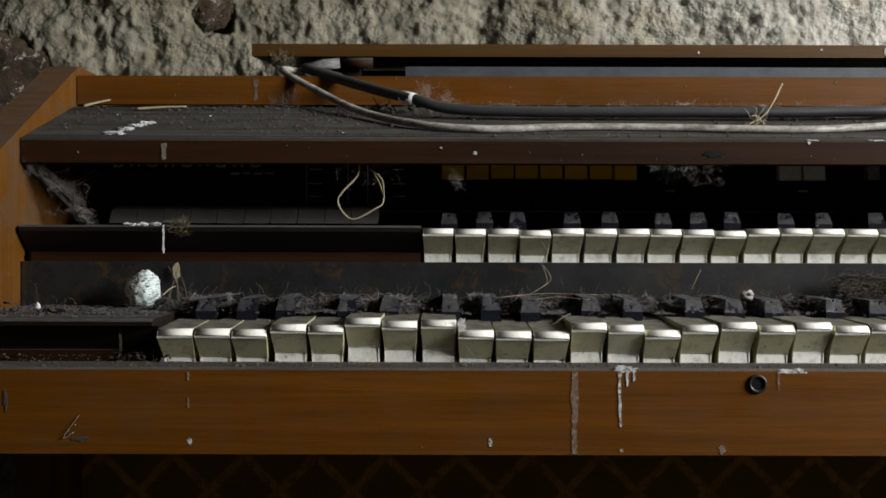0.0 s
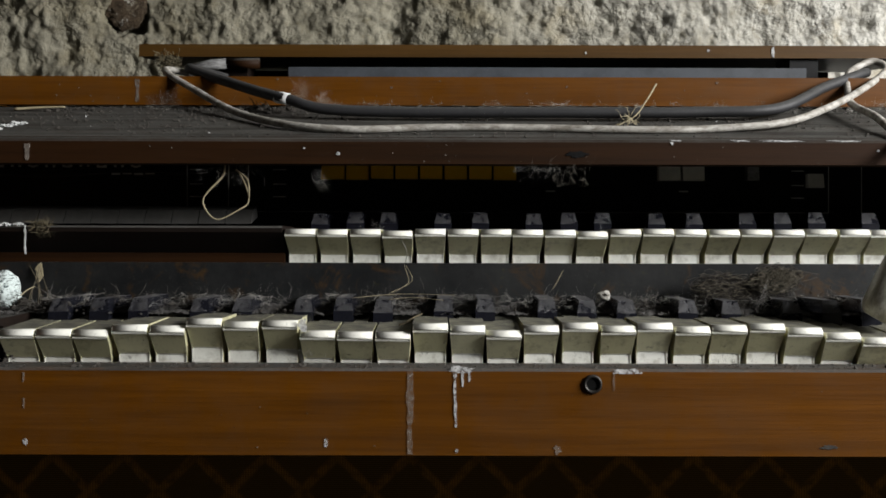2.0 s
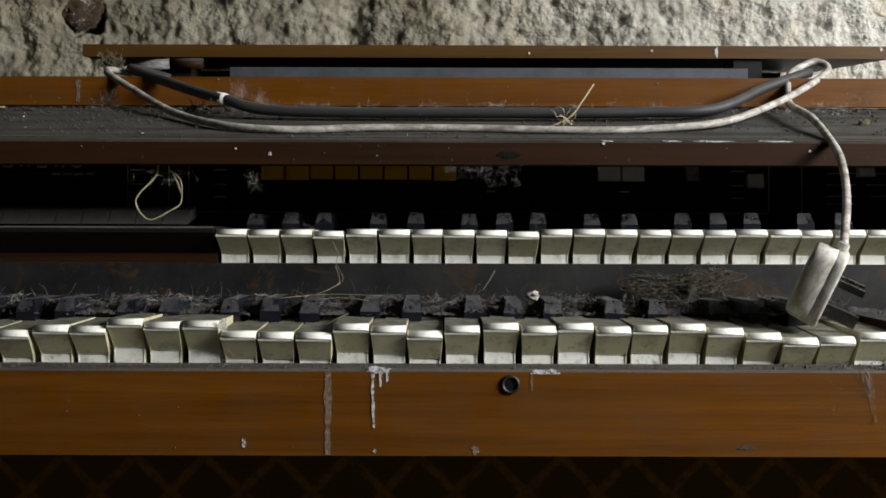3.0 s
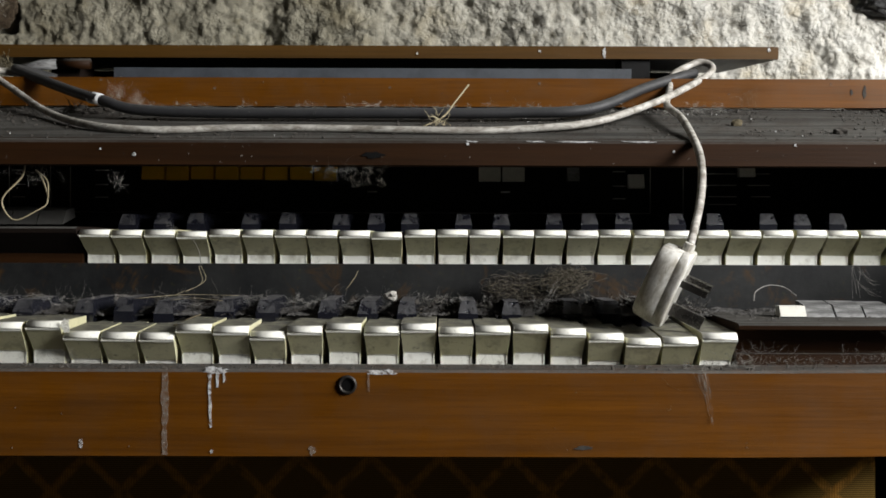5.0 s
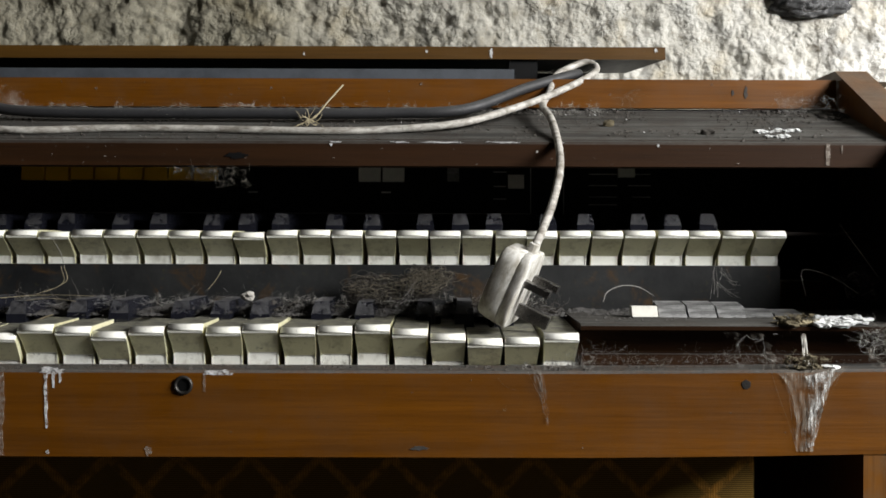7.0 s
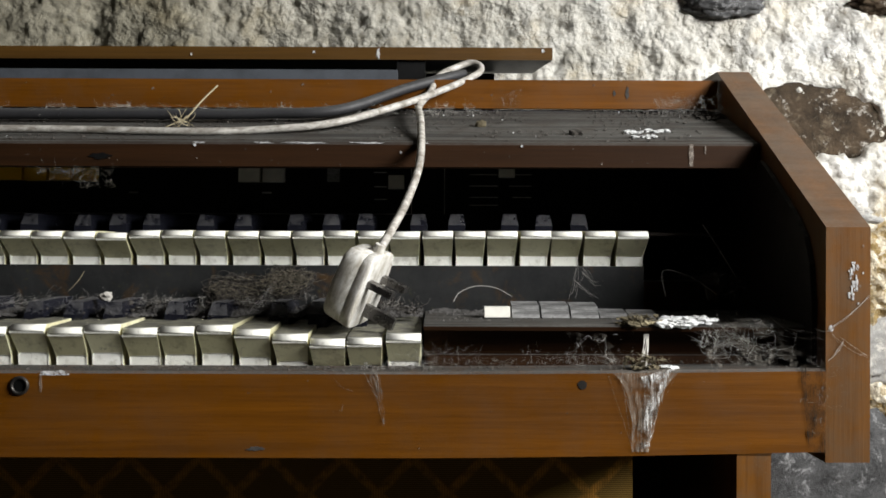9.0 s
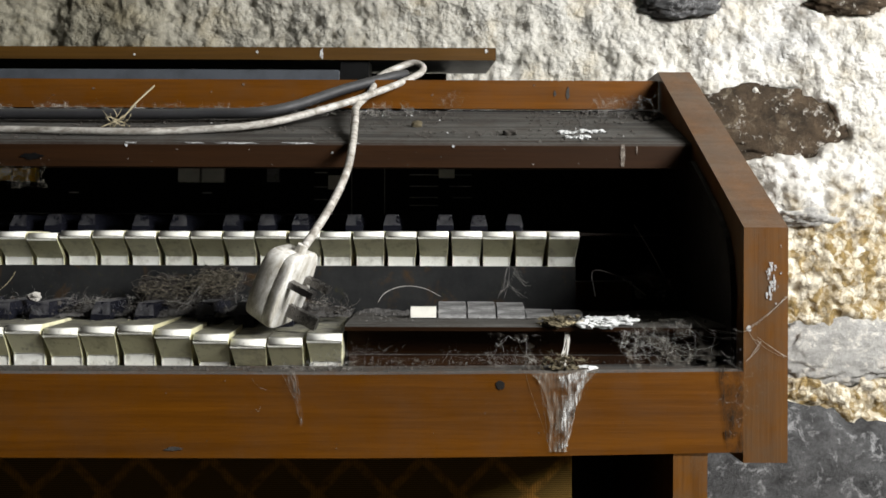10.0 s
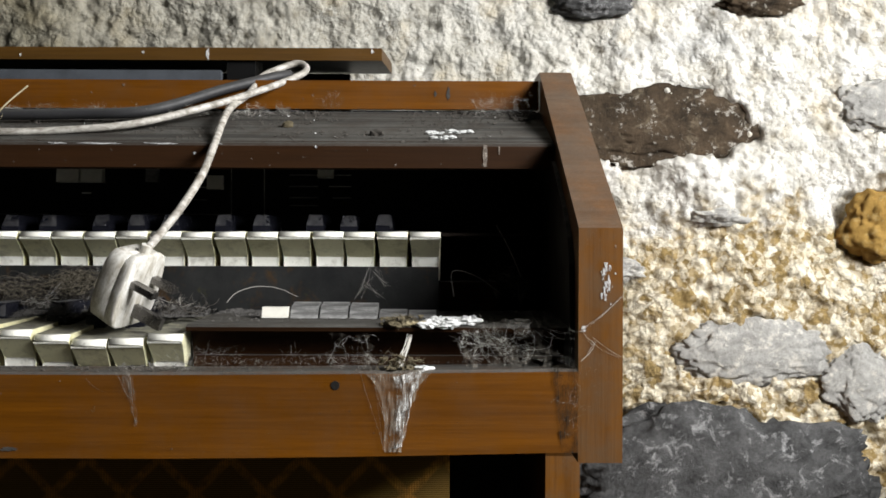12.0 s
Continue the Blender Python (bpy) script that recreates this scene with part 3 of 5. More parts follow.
# how far each key of the lower manual has sunk, in tenths of a millimetre below the highest
SUNK = (74, 72, 76, 43, 48, 0, 20, 12, 78, 84, 86, 29, 42, 74, 40, 22, 41, 22, 44, 34, 24, 50, 81, 112, 104, 76)
manual(-0.1807, 0.02357, 0.022, EYE - 0.0435, [s * 1e-4 for s in SUNK], -0.0005, 0.0128, 0.0196, 0.0)
UPPER = (0, 4, 2, 14, 0, 2, 3, 6, 8, 18, 2, 0, 3, 5, 4, 6, 2, 4, 8, 5, 6, 4, 3, 6, 4, 5)
manual(-0.0163, 0.0235, 0.1229, EYE + 0.0146, [s * 1e-4 for s in UPPER], 0.0034, 0.0180, 0.0186, 0.0015)

# cheek blocks beside the manuals
UP_CHEEK = [(0.1265, EYE + 0.0165), (0.1229, EYE + 0.0150), (0.1235, EYE + 0.0120), (0.1405, EYE - 0.0025), (0.1415, EYE - 0.0030), (0.1415, EYE - 0.02), (0.235, EYE - 0.02), (0.235, EYE + 0.0175)]
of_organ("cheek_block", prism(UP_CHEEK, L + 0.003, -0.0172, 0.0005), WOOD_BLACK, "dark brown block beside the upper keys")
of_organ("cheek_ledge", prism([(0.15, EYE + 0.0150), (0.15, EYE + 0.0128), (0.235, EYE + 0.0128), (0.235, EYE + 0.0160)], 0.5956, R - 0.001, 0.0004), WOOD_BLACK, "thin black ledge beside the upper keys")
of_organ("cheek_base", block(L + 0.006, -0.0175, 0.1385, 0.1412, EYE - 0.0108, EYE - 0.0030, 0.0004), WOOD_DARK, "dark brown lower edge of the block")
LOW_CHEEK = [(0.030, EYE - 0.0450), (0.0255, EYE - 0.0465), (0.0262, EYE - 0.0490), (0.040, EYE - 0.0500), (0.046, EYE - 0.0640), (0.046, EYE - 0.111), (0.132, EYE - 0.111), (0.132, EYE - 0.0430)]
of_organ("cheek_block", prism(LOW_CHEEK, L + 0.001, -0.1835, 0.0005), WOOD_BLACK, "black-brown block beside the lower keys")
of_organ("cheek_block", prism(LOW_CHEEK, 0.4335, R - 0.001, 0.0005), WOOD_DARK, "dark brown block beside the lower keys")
for x0, x1 in ((L + 0.002, -0.186), (0.436, R - 0.002)):
    of_organ("block_foot", block(x0, x1, 0.0385, 0.0455, EYE - 0.090, EYE - 0.0655, 0.0005), WOOD_DARK, "dark brown strip at the foot of the block")
of_organ("steel_strip", block(L + 0.001, 0.593, 0.1335, 0.1365, EYE - 0.0600, EYE - 0.0100, 0.0004), STEEL, "dull grey steel strip with rust spots")

of_organ("inner_block", block(0.5945, 0.637, 0.150, 0.1900, EYE - 0.060, EYE - 0.0215, 0.0006), WOOD_DARK, "dark brown block behind the steel strip")
of_organ("leg_strip", block(-0.3125, -0.2975, 0.200, 0.2315, 0.0, EYE - 0.1285, 0.0008), WOOD_UP, "upright veneered strip beside the speaker cloth")

# sloping shelf above the stops
SHELF = [(0.1313, EYE + 0.0620), (0.1313, EYE + 0.0780), (0.1325, EYE + 0.0800), (0.1375, EYE + 0.0817), (0.1379, EYE + 0.0806), (0.1387, EYE + 0.0808), (0.1391, EYE + 0.0822), (0.2440, EYE + 0.1172), (0.2440, EYE + 0.107), (0.150, EYE + 0.0745), (0.150, EYE + 0.0620)]
of_organ("shelf", prism(SHELF, L + 0.001, R - 0.001), WOOD_DARK, "sloping dark brown shelf grey with dust")
of_organ("top_strip", prism([(0.2514, EYE + 0.1205), (0.2514, EYE + 0.1445), (0.2590, EYE + 0.1445), (0.2590, EYE + 0.1205)], L + 0.001, R - 0.001, 0.0005), WOOD, "orange-brown veneered strip behind the shelf")
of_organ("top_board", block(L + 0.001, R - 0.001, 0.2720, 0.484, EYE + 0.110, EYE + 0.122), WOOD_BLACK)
of_organ("grey_bar", prism([(0.2625, EYE + 0.123), (0.2625, EYE + 0.1545), (0.2715, EYE + 0.1545), (0.2715, EYE + 0.123)], -0.033, 0.407, 0.0006), GREYBOARD, "grey-blue dusty metal bar under the loose board")
of_organ("stop_panel", block(L + 0.001, R - 0.001, 0.2455, 0.2500, EYE - 0.02, EYE + 0.1170), PANEL, "black panel with stop tabs")


# stop tabs and printing on the panel
def tab_mesh(w, h, d, name, mat):
    bm = bmesh.new()
    add_box(bm, -w / 2, w / 2, 0.0, d, 0.0, h)
    for v in bm.verts:
        if v.co.y < d / 2 and v.co.z > h / 2:
            v.co.y += d * 0.35
    bevelled(bm, 0.0007)
    me = bpy.data.meshes.new(name)
    bmesh.ops.recalc_face_normals(bm, faces=bm.faces)
    bm.to_mesh(me)
    bm.free()
    me.materials.append(mat)
    return me


amber, cream, grey = tab_mesh(0.0183, 0.026, 0.0095, "stop_tab", ORANGE), tab_mesh(0.0178, 0.026, 0.0095, "stop_tab", WHITE_TAB), tab_mesh(0.0098, 0.026, 0.0085, "stop_tab", GREY_TAB)
for i in range(8):
    fixed(held("stop_tab", amber, None, "amber plastic stop tab", pose(0.0073 + i * 0.02035, 0.2360, EYE + 0.0578 + random.uniform(-0.0005, 0.0005))), organ)
for x in (0.2857, 0.3055):
    fixed(held("stop_tab", cream, None, "cream plastic stop tab", pose(x, 0.2360, EYE + 0.0572)), organ)
fixed(held("stop_tab", grey, None, "grey plastic stop tab", pose(0.355, 0.2370, EYE + 0.0578)), organ)
knob = tab_mesh(0.0130, 0.0115, 0.0085, "slider_knob", WHITE_TAB)
fixed(held("slider_knob", knob, None, "cream slider knob", pose(0.4072, 0.2370, EYE + 0.0518)), organ)
fixed(held("slider_knob", knob, None, "cream slider knob", pose(0.499, 0.2370, EYE + 0.0615)), organ)


def mark(x0, x1, z0, z1, mat=LINE):
    of_organ("printed_mark", block(x0, x1, 0.2450, 0.2452, EYE + z0, EYE + z1), mat)


for x in (-0.115, -0.0805, -0.0640, 0.4195, 0.4470):
    mark(x, x + 0.0006, 0.0310, 0.0760)
mark(-0.0640, 0.4200, 0.0308, 0.0313)
for x in (-0.1125, -0.0430, 0.3885):
    for z in (0.0655, 0.0535, 0.0430):
        mark(x, x + 0.0110, z, z + 0.0007)
for k, z in enumerate((0.0640, 0.0545, 0.0450, 0.0385)):
    mark(0.468, 0.492, z, z + 0.0006)
    if k < 3:
        mark(0.498 + 0.003 * k, 0.520, z, z + 0.0006)
for x in (0.188, 0.299):
    mark(x - 0.004, x + 0.004, 0.0480, 0.0492)
# the maker's lettering, as plain pale shapes half hidden behind the shelf
for k in range(9):
    x = -0.276 + k * 0.0143
    for a in ((0, 0.0022), (0.0062, 0.0084)):
        mark(x + a[0], x + a[1], 0.0672 + 0.0004 * (k % 3), 0.0780, LINE)
    if k % 2 == 0:
        mark(x + 0.0022, x + 0.0062, 0.0672, 0.0688, LINE)
for k in range(4):
    mark(-0.178 + k * 0.0095, -0.1705 + k * 0.0095, 0.0612 + 0.0006 * (k % 2), 0.0628)

# rocker tabs lying behind the upper cheek block and on the lower one
rocker = tab_mesh(0.0205, 0.009, 0.030, "rocker_tab", DARK_TAB)
for i in range(10):
    fixed(held("rocker_tab", rocker, None, "dusty grey rocker tab", pose(-0.2535 + i * 0.0212, 0.195, EYE + 0.0195, 12, 0, 0)), organ)
rocker_low = tab_mesh(0.0186, 0.0065, 0.026, "rocker_tab", GREY_TAB)
rocker_white = tab_mesh(0.0172, 0.0070, 0.012, "rocker_tab", WHITE_TAB)
fixed(held("rocker_tab", rocker_white, None, "clean cream rocker tab", pose(0.4825, 0.070, EYE - 0.0435)), organ)
for i, drop in enumerate((0, 0, 0.0005, 0.005, 0.0055)):
    fixed(held("rocker_tab", rocker_low, None, "dusty grey rocker tab", pose(0.5020 + i * 0.0200, 0.073, EYE - 0.0440 - drop, 8, 0, 0)), organ)

# Added strip: hides the lit wall so the gap under the board stays black.
of_organ("gap_blocker", block(-0.15, 0.50, 0.470, 0.4835, EYE + 0.1225, EYE + 0.1855, 0.0006), PANEL, "added black strip closing the dark gap under the loose board")

# ---- the loose board on top ----
board = [(0.296, EYE + 0.1690), (0.296, EYE + 0.1800), (0.50, EYE + 0.2020), (0.50, EYE + 0.1905)]
lid_mesh = prism(board, -0.1697, 0.5425, 0.0008)
bmesh.ops.recalc_face_normals(lid_mesh, faces=lid_mesh.faces)
# Faces that look down are black: the shade under the board, painted on.
for f in lid_mesh.faces:
    f.material_index = int(f.normal.z < -0.8)
lid = part("loose_board", lid_mesh, (WOOD_LID, PANEL))
tagged(lid, "loose veneered board, underside blacked as shade, lying tilted on the organ", "board")
prop = part("wooden_prop", prism([(0.30, EYE + 0.122), (0.30, EYE + 0.1692), (0.34, EYE + 0.1730), (0.34, EYE + 0.122)], 0.405, 0.430, 0.001), PANEL)
tagged(prop, "dark wooden batten holding up the loose board", "batten")
prop2 = part("wooden_prop", prism([(0.30, EYE + 0.122), (0.30, EYE + 0.1692), (0.34, EYE + 0.1730), (0.34, EYE + 0.122)], -0.10, -0.075, 0.001), WOOD_BLACK)
tagged(prop2, "dark wooden batten holding up the loose board", "batten")

stub = part("pipe_stub", add_tube(bmesh.new(), [Vector((-0.1213, 0.285, 0.9762)), Vector((-0.1046, 0.29, 0.981)), Vector((-0.091, 0.292, 0.9824))], 0.0045, 12), GREY_TAB, smooth=True)
tagged(stub, "stub of grubby grey tube under the loose board", "tube")
stub = part("wooden_dowel", add_tube(bmesh.new(), [Vector((-0.0915, 0.292, 0.9824)), Vector((-0.0627, 0.292, 0.9825))], 0.0046, 12), WOOD_DARK, smooth=True)
tagged(stub, "short brown dowel under the loose board", "dowel")

# ---- cables and plug ----
WHITE_LINE = [(-0.10, 0.275, 0.967), (-0.1375, 0.262, 0.9715), (-0.1054, 0.235, 0.9502), (-0.0655, 0.2, 0.9282), (-0.0198, 0.162, 0.9140), (0.0309, 0.150, 0.9090), (0.0907, 0.158, 0.9115), (0.1544, 0.158, 0.9115),
              (0.2168, 0.153, 0.9100), (0.2600, 0.152, 0.9095), (0.3012, 0.157, 0.9110), (0.3579, 0.165, 0.917), (0.407, 0.2, 0.9347), (0.4443, 0.235, 0.953), (0.4732, 0.265, 0.9705), (0.4786, 0.275, 0.979),
              (0.47, 0.28, 0.9837), (0.4561, 0.275, 0.9784), (0.4417, 0.262, 0.9685), (0.4348, 0.243, 0.9520), (0.4265, 0.21, 0.9365), (0.4287, 0.165, 0.9200), (0.4298, 0.122, 0.8945), (0.4278, 0.100, 0.8760),
              (0.4209, 0.076, 0.8543), (0.4125, 0.056, 0.8363), (0.4058, 0.0405, 0.8235)]
cable = thing("power_cable", 0.2, 0.158, 0.905, "long grubby white mains cable draped over the shelf, with its plug", "cable")
fixed(part("sheath", add_tube(bmesh.new(), smooth_line(WHITE_LINE), 0.0029, 10), CORD_WHITE, smooth=True), cable)
BLACK_LINE = [(-0.09, 0.285, 0.968), (-0.1187, 0.268, 0.9738), (-0.0878, 0.245, 0.9610), (-0.0485, 0.215, 0.9460), (-0.023, 0.2, 0.9380), (0.006, 0.195, 0.9300), (0.0725, 0.193, 0.9275), (0.1833, 0.193, 0.9275),
              (0.2508, 0.193, 0.9275), (0.3037, 0.195, 0.9285), (0.3627, 0.2, 0.9320), (0.4145, 0.24, 0.9550), (0.451, 0.265, 0.9690), (0.4640, 0.278, 0.9735)]
cord = thing("black_cable", 0.1, 0.193, 0.92, "dusty black cable lying along the shelf with white tape", "cable")
fixed(part("sheath", add_tube(bmesh.new(), smooth_line(BLACK_LINE), 0.0043, 10), CORD_BLACK, smooth=True), cord)
tape = [Vector((-0.0345, 0.2065, 0.9412)), Vector((-0.029, 0.2035, 0.9397)), Vector((-0.0235, 0.2003, 0.9380))]
fixed(part("tape", add_tube(bmesh.new(), tape, 0.0049, 10), LIME, None, "strip of white tape", True), cord)


def plug_shell(layers, w, h):
    """A rounded square shell through layers of (y, scale)."""
    bm = bmesh.new()
    rings = []
    for y, k in layers:
        ring = []
        for n in range(32):
            a = 2 * math.pi * n / 32
            c, q = math.cos(a), math.sin(a)
            r = (abs(c) ** 5 + abs(q) ** 5) ** -0.2
            ring.append(bm.verts.new((w * k * r * c * (1.0 if q < 0 else 1 - 0.16 * q), y, h * k * r * q)))
        rings.append(ring)
    for a, b in zip(rings, rings[1:]):
        for n in range(32):
            bm.faces.new((a[n], a[(n + 1) % 32], b[(n + 1) % 32], b[n]))
    bm.faces.new(rings[0]), bm.faces.new(rings[-1][::-1])
    return bm


def place_plug():
    """A square three-pin plug, standing on its edge on the keys; the pins look east."""
    w, h = 0.0218, 0.0258
    p = fixed(part("plug", plug_shell([(-0.0110, 0.78), (-0.0105, 0.87), (-0.0088, 0.935), (0.0030, 0.985), (0.0034, 0.972)], w, h), PLUG, None, "grubby white three-pin plug", True, PLUG_AT), cable)
    part("plug_base", plug_shell([(0.0036, 0.972), (0.0040, 0.985), (0.0075, 0.995), (0.0085, 1.0), (0.0098, 0.99), (0.0104, 0.95)], w, h), PLUG, p, smooth=True)
    for x, z, a, b, long in ((-0.011, 0.007, 0.0022, 0.0032, 0.0180), (0.011, 0.007, 0.0022, 0.0032, 0.0180), (0.0, -0.0135, 0.0042, 0.0021, 0.0225)):
        bm = bevelled(add_box(bmesh.new(), x - b, x + b, 0.0102, 0.0102 + long, z - a, z + a), 0.0006)
        part("pin", bm, BRASS, p, "tarnished metal pin")
    bm = add_tube(bmesh.new(), [Vector((0.0, 0.0045, 0.024)), Vector((0.0, 0.0045, 0.0285)), Vector((0, 0.0045, 0.0305))], 0.0042, 12, 0.85)
    part("cord_grip", bm, PLUG, p)


PLUG_AT = pose(0.3908, 0.047, EYE - 0.0205, 0, 26, 0) @ pose(0, 0, 0, 0, 0, -106) @ pose(0, 0, 0, 0, 15, 0)
place_plug()


# ---- dirt, droppings, straw and webs ----
FINE = 0.24      # how thin the threads of the webs are


def rnd(a):
    return random.uniform(-a, a)


def splash(name, x, z, w, h, y=0.0, mat=THIN_LIME, label="white bird dropping splashed on the wood", ragged=0.35, up=False, slope=0.0):
    """A thin crust with a ragged outline, on an upright face or, with up, on a face that looks up and rises by slope."""
    off = Vector((x * 90, z * 90, 5.0))
    pts = []
    for k in range(44):
        a = 2 * math.pi * k / 44
        r = 1 + ragged * sum(g * noise.noise(Vector((math.cos(a) * f, math.sin(a) * f, 0)) + off) for f, g in ((1.3, 1.6), (4, 1.0), (9, 0.7)))
        pts.append((w / 2 * r * math.cos(a), h / 2 * r * math.sin(a)))
    if up:
        bm = plate([(px, pz) for px, pz in pts], -0.0004, 0.0006)
        for v in bm.verts:
            px, t, pz = v.co
            v.co = Vector((x + px, y + pz, z + pz * slope + t))
    else:
        bm = plate([(x + px, z + pz) for px, pz in pts], y - 0.0004, y + 0.0002)
    return tagged(part(name, bm, mat), label, "dropping", "bird droppings on the organ")


def drip(x, z0, z1, w, y=0.0, mat=THIN_LIME, label="dried white drip running down the wood", lean=0.0):
    """A dried run down an upright face, wobbling and swelling a little."""
    left, right = [], []
    n = max(6, int(abs(z0 - z1) / 0.0018))
    off = Vector((x * 300, 2.0, 0.0))
    for k in range(n + 1):
        s = k / n
        z = z0 + (z1 - z0) * s
        c = x + lean * s + 0.0005 * noise.noise(off + Vector((0, 0, s * 6)))
        r = w / 2 * (0.75 + 0.6 * noise.noise(off + Vector((5, 0, s * 9))) - 0.25 * s)
        left.append((c - max(r, w * 0.12), z)), right.append((c + max(r, w * 0.12), z))
    return tagged(part("dried_drip", plate(left + right[::-1], y - 0.0005, y + 0.0002), mat), label, "dropping", "bird droppings on the organ")


def curl(start, way, length, bend, n=6):
    p, d, out = Vector(start), Vector(way).normalized(), []
    for _ in range(n + 1):
        out.append(p.copy())
        d = (d + Vector((rnd(bend), rnd(bend), rnd(bend)))).normalized()
        p = p + d * length / n
    return out


def fuzz(name, centre, size, count, mat, label, category, radius=0.00018, length=0.012, bend=0.5, lumps=0, lump=0.0025):
    """A tangle of fine threads, with small lumps caught in it."""
    bm = bmesh.new()
    for _ in range(count):
        while True:
            q = Vector((rnd(1), rnd(1), rnd(1)))
            if q.length < 1:
                break
        p = Vector(centre) + Vector((q.x * size[0], q.y * size[1], q.z * size[2]))
        add_tube(bm, curl(p, (rnd(1), rnd(1), rnd(1)), length * random.uniform(0.4, 1.2), bend), radius * (FINE if mat in (WEB, WEB_PALE, FLUFF) else 1.0) * random.uniform(0.6, 1.3), 3, 0.6)
    for _ in range(0 if mat in (WEB, WEB_PALE, FLUFF) else lumps):
        q = Vector((rnd(1) * size[0], rnd(1) * size[1], rnd(0.8) * size[2]))
        r = lump * random.uniform(0.4, 1.2)
        add_lump(bm, Vector(centre) + q, (r * random.uniform(0.5, 1.4), r * random.uniform(0.5, 1.2), r * random.uniform(0.3, 0.8)), 1.3, 1)
    return tagged(part(name, bm, mat), label, category, kind="stuff")


def strands(name, pairs, mat, label, radius=0.00016, droop=0.003, jitter=0.0, count=1, category="cobweb"):
    """Threads slung between pairs of places."""
    bm = bmesh.new()
    for a, b in pairs:
        for _ in range(count):
            p, q = Vector(a) + Vector((rnd(jitter), rnd(jitter) * 0.4, rnd(jitter))), Vector(b) + Vector((rnd(jitter), rnd(jitter) * 0.4, rnd(jitter)))
            w = [Vector((rnd(1), rnd(1), rnd(1))) * droop * 0.5 for _ in range(2)]
            line = smooth_line([p, p.lerp(q, 0.33) + w[0] - Vector((0, 0, droop)), p.lerp(q, 0.67) + w[1] - Vector((0, 0, droop)), q], 5)
            add_tube(bm, line, radius * FINE * random.uniform(0.5, 1.4), 4)
    return tagged(part(name, bm, mat), label, category, kind="stuff")


def stalk(points, radius=0.0006, mat=STRAW, label="dry pale stalk of straw", name="straw"):
    return tagged(part(name, add_tube(bmesh.new(), smooth_line(points, 6), radius, 5, 0.6), mat, smooth=True), label, "straw", "stalks of straw")


def sheet(name, corners, mat, label, holes=0.5, nu=24, nv=16, seed=0.0, ripple=0.002, flare=0.0, category="cobweb"):
    """A torn film of web between four corners: small cells with gaps where it has gone."""
    a, b, c, d = (Vector(p) for p in corners)
    bm = bmesh.new()
    grid = {}
    for i in range(nu + 1):
        for j in range(nv + 1):
            u, v = i / nu, j / nv
            p = a.lerp(b, u).lerp(d.lerp(c, u), v)
            middle = a.lerp(b, 0.5).lerp(d.lerp(c, 0.5), v)
            p = middle + (p - middle) * (1 + flare * ((1 - v) ** 5 - 0.35 * math.sin(math.pi * v)))
            k = noise.noise(Vector((u * 5 + seed, v * 4, 1)))
            p += Vector((1.2 * ripple * noise.noise(Vector((u * 3, v * 7, seed + 9))), ripple * k, 0.4 * ripple * noise.noise(Vector((u * 9, v * 9, seed)))))
            grid[i, j] = p
    for i in range(nu):
        for j in range(nv):
            if noise.noise(Vector((i * 0.3 + seed, j * 0.15, seed))) > holes - 1.1:
                bm.faces.new([bm.verts.new(grid[i + p, j + q]) for p, q in ((0, 0), (1, 0), (1, 1), (0, 1))])
    bmesh.ops.remove_doubles(bm, verts=bm.verts, dist=1e-6)
    bmesh.ops.solidify(bm, geom=bm.faces[:], thickness=0.00015)
    return tagged(part(name, bm, mat), label, category)


def shelf_z(y):
    return EYE + 0.0800 + (y - 0.1325) * 0.3336


def crumbs(name, places, mat, label, lo=0.0006, hi=0.0016):
    """Loose grit, too much of it to count."""
    verts, faces = [], []
    for p in places:
        r = random.uniform(lo, hi) * random.choice((0.6, 0.8, 1.0, 1.6))
        k = len(verts)
        for q in ((1, 0, 0), (-0.5, 0.87, 0), (-0.5, -0.87, 0), (0, 0, 0.9), (0.3, 0.2, -0.5)):
            verts.append((p[0] + r * (q[0] + rnd(0.4)), p[1] + r * (q[1] + rnd(0.4)), p[2] + r * (q[2] + rnd(0.3))))
        faces += [(k, k + 1, k + 3), (k + 1, k + 2, k + 3), (k + 2, k, k + 3), (k, k + 4, k + 1), (k + 1, k + 4, k + 2), (k + 2, k + 4, k)]
    me = bpy.data.meshes.new(name)
    me.from_pydata(verts, [], faces)
    me.materials.append(mat)
    return tagged(new(name, me), label, "dirt", kind="stuff")


def on_shelf(n, y0, y1, x0=L + 0.01, x1=R - 0.01):
    out = []
    while len(out) < n:
        x, y = random.uniform(x0, x1), y0 + (y1 - y0) * random.random() ** 0.7
        if noise.noise(Vector((x * 14, y * 30, 3))) > -0.15:
            out.append((x, y, shelf_z(y) + 0.0003))
    return out


crumbs("grit", on_shelf(2600, 0.135, 0.243), CRUMB, "dark grit and crumbs strewn over the dusty shelf", 0.0004, 0.0012)
crumbs("grit", on_shelf(420, 0.225, 0.244), CRUMB, "coarse dirt gathered along the back of the shelf", 0.0007, 0.0017)
crumbs("plaster_crumbs", on_shelf(45, 0.14, 0.24), LIME, "pale plaster crumbs on the dusty shelf", 0.0004, 0.0010)
crumbs("grit", [(random.uniform(L + 0.01, R - 0.01), random.uniform(0.002, 0.028), RAIL_TOP + sag(0.2) + 0.0002) for _ in range(700)], CRUMB, "dirt lying along the top of the front rail", 0.0004, 0.0012)
crumbs("grit", [(random.uniform(-0.18, 0.43), random.uniform(0.075, 0.130), EYE - 0.0425 + abs(rnd(0.005)) * random.random()) for _ in range(1500)], CRUMB, "dirt heaped between the black keys", 0.0003, 0.0008)
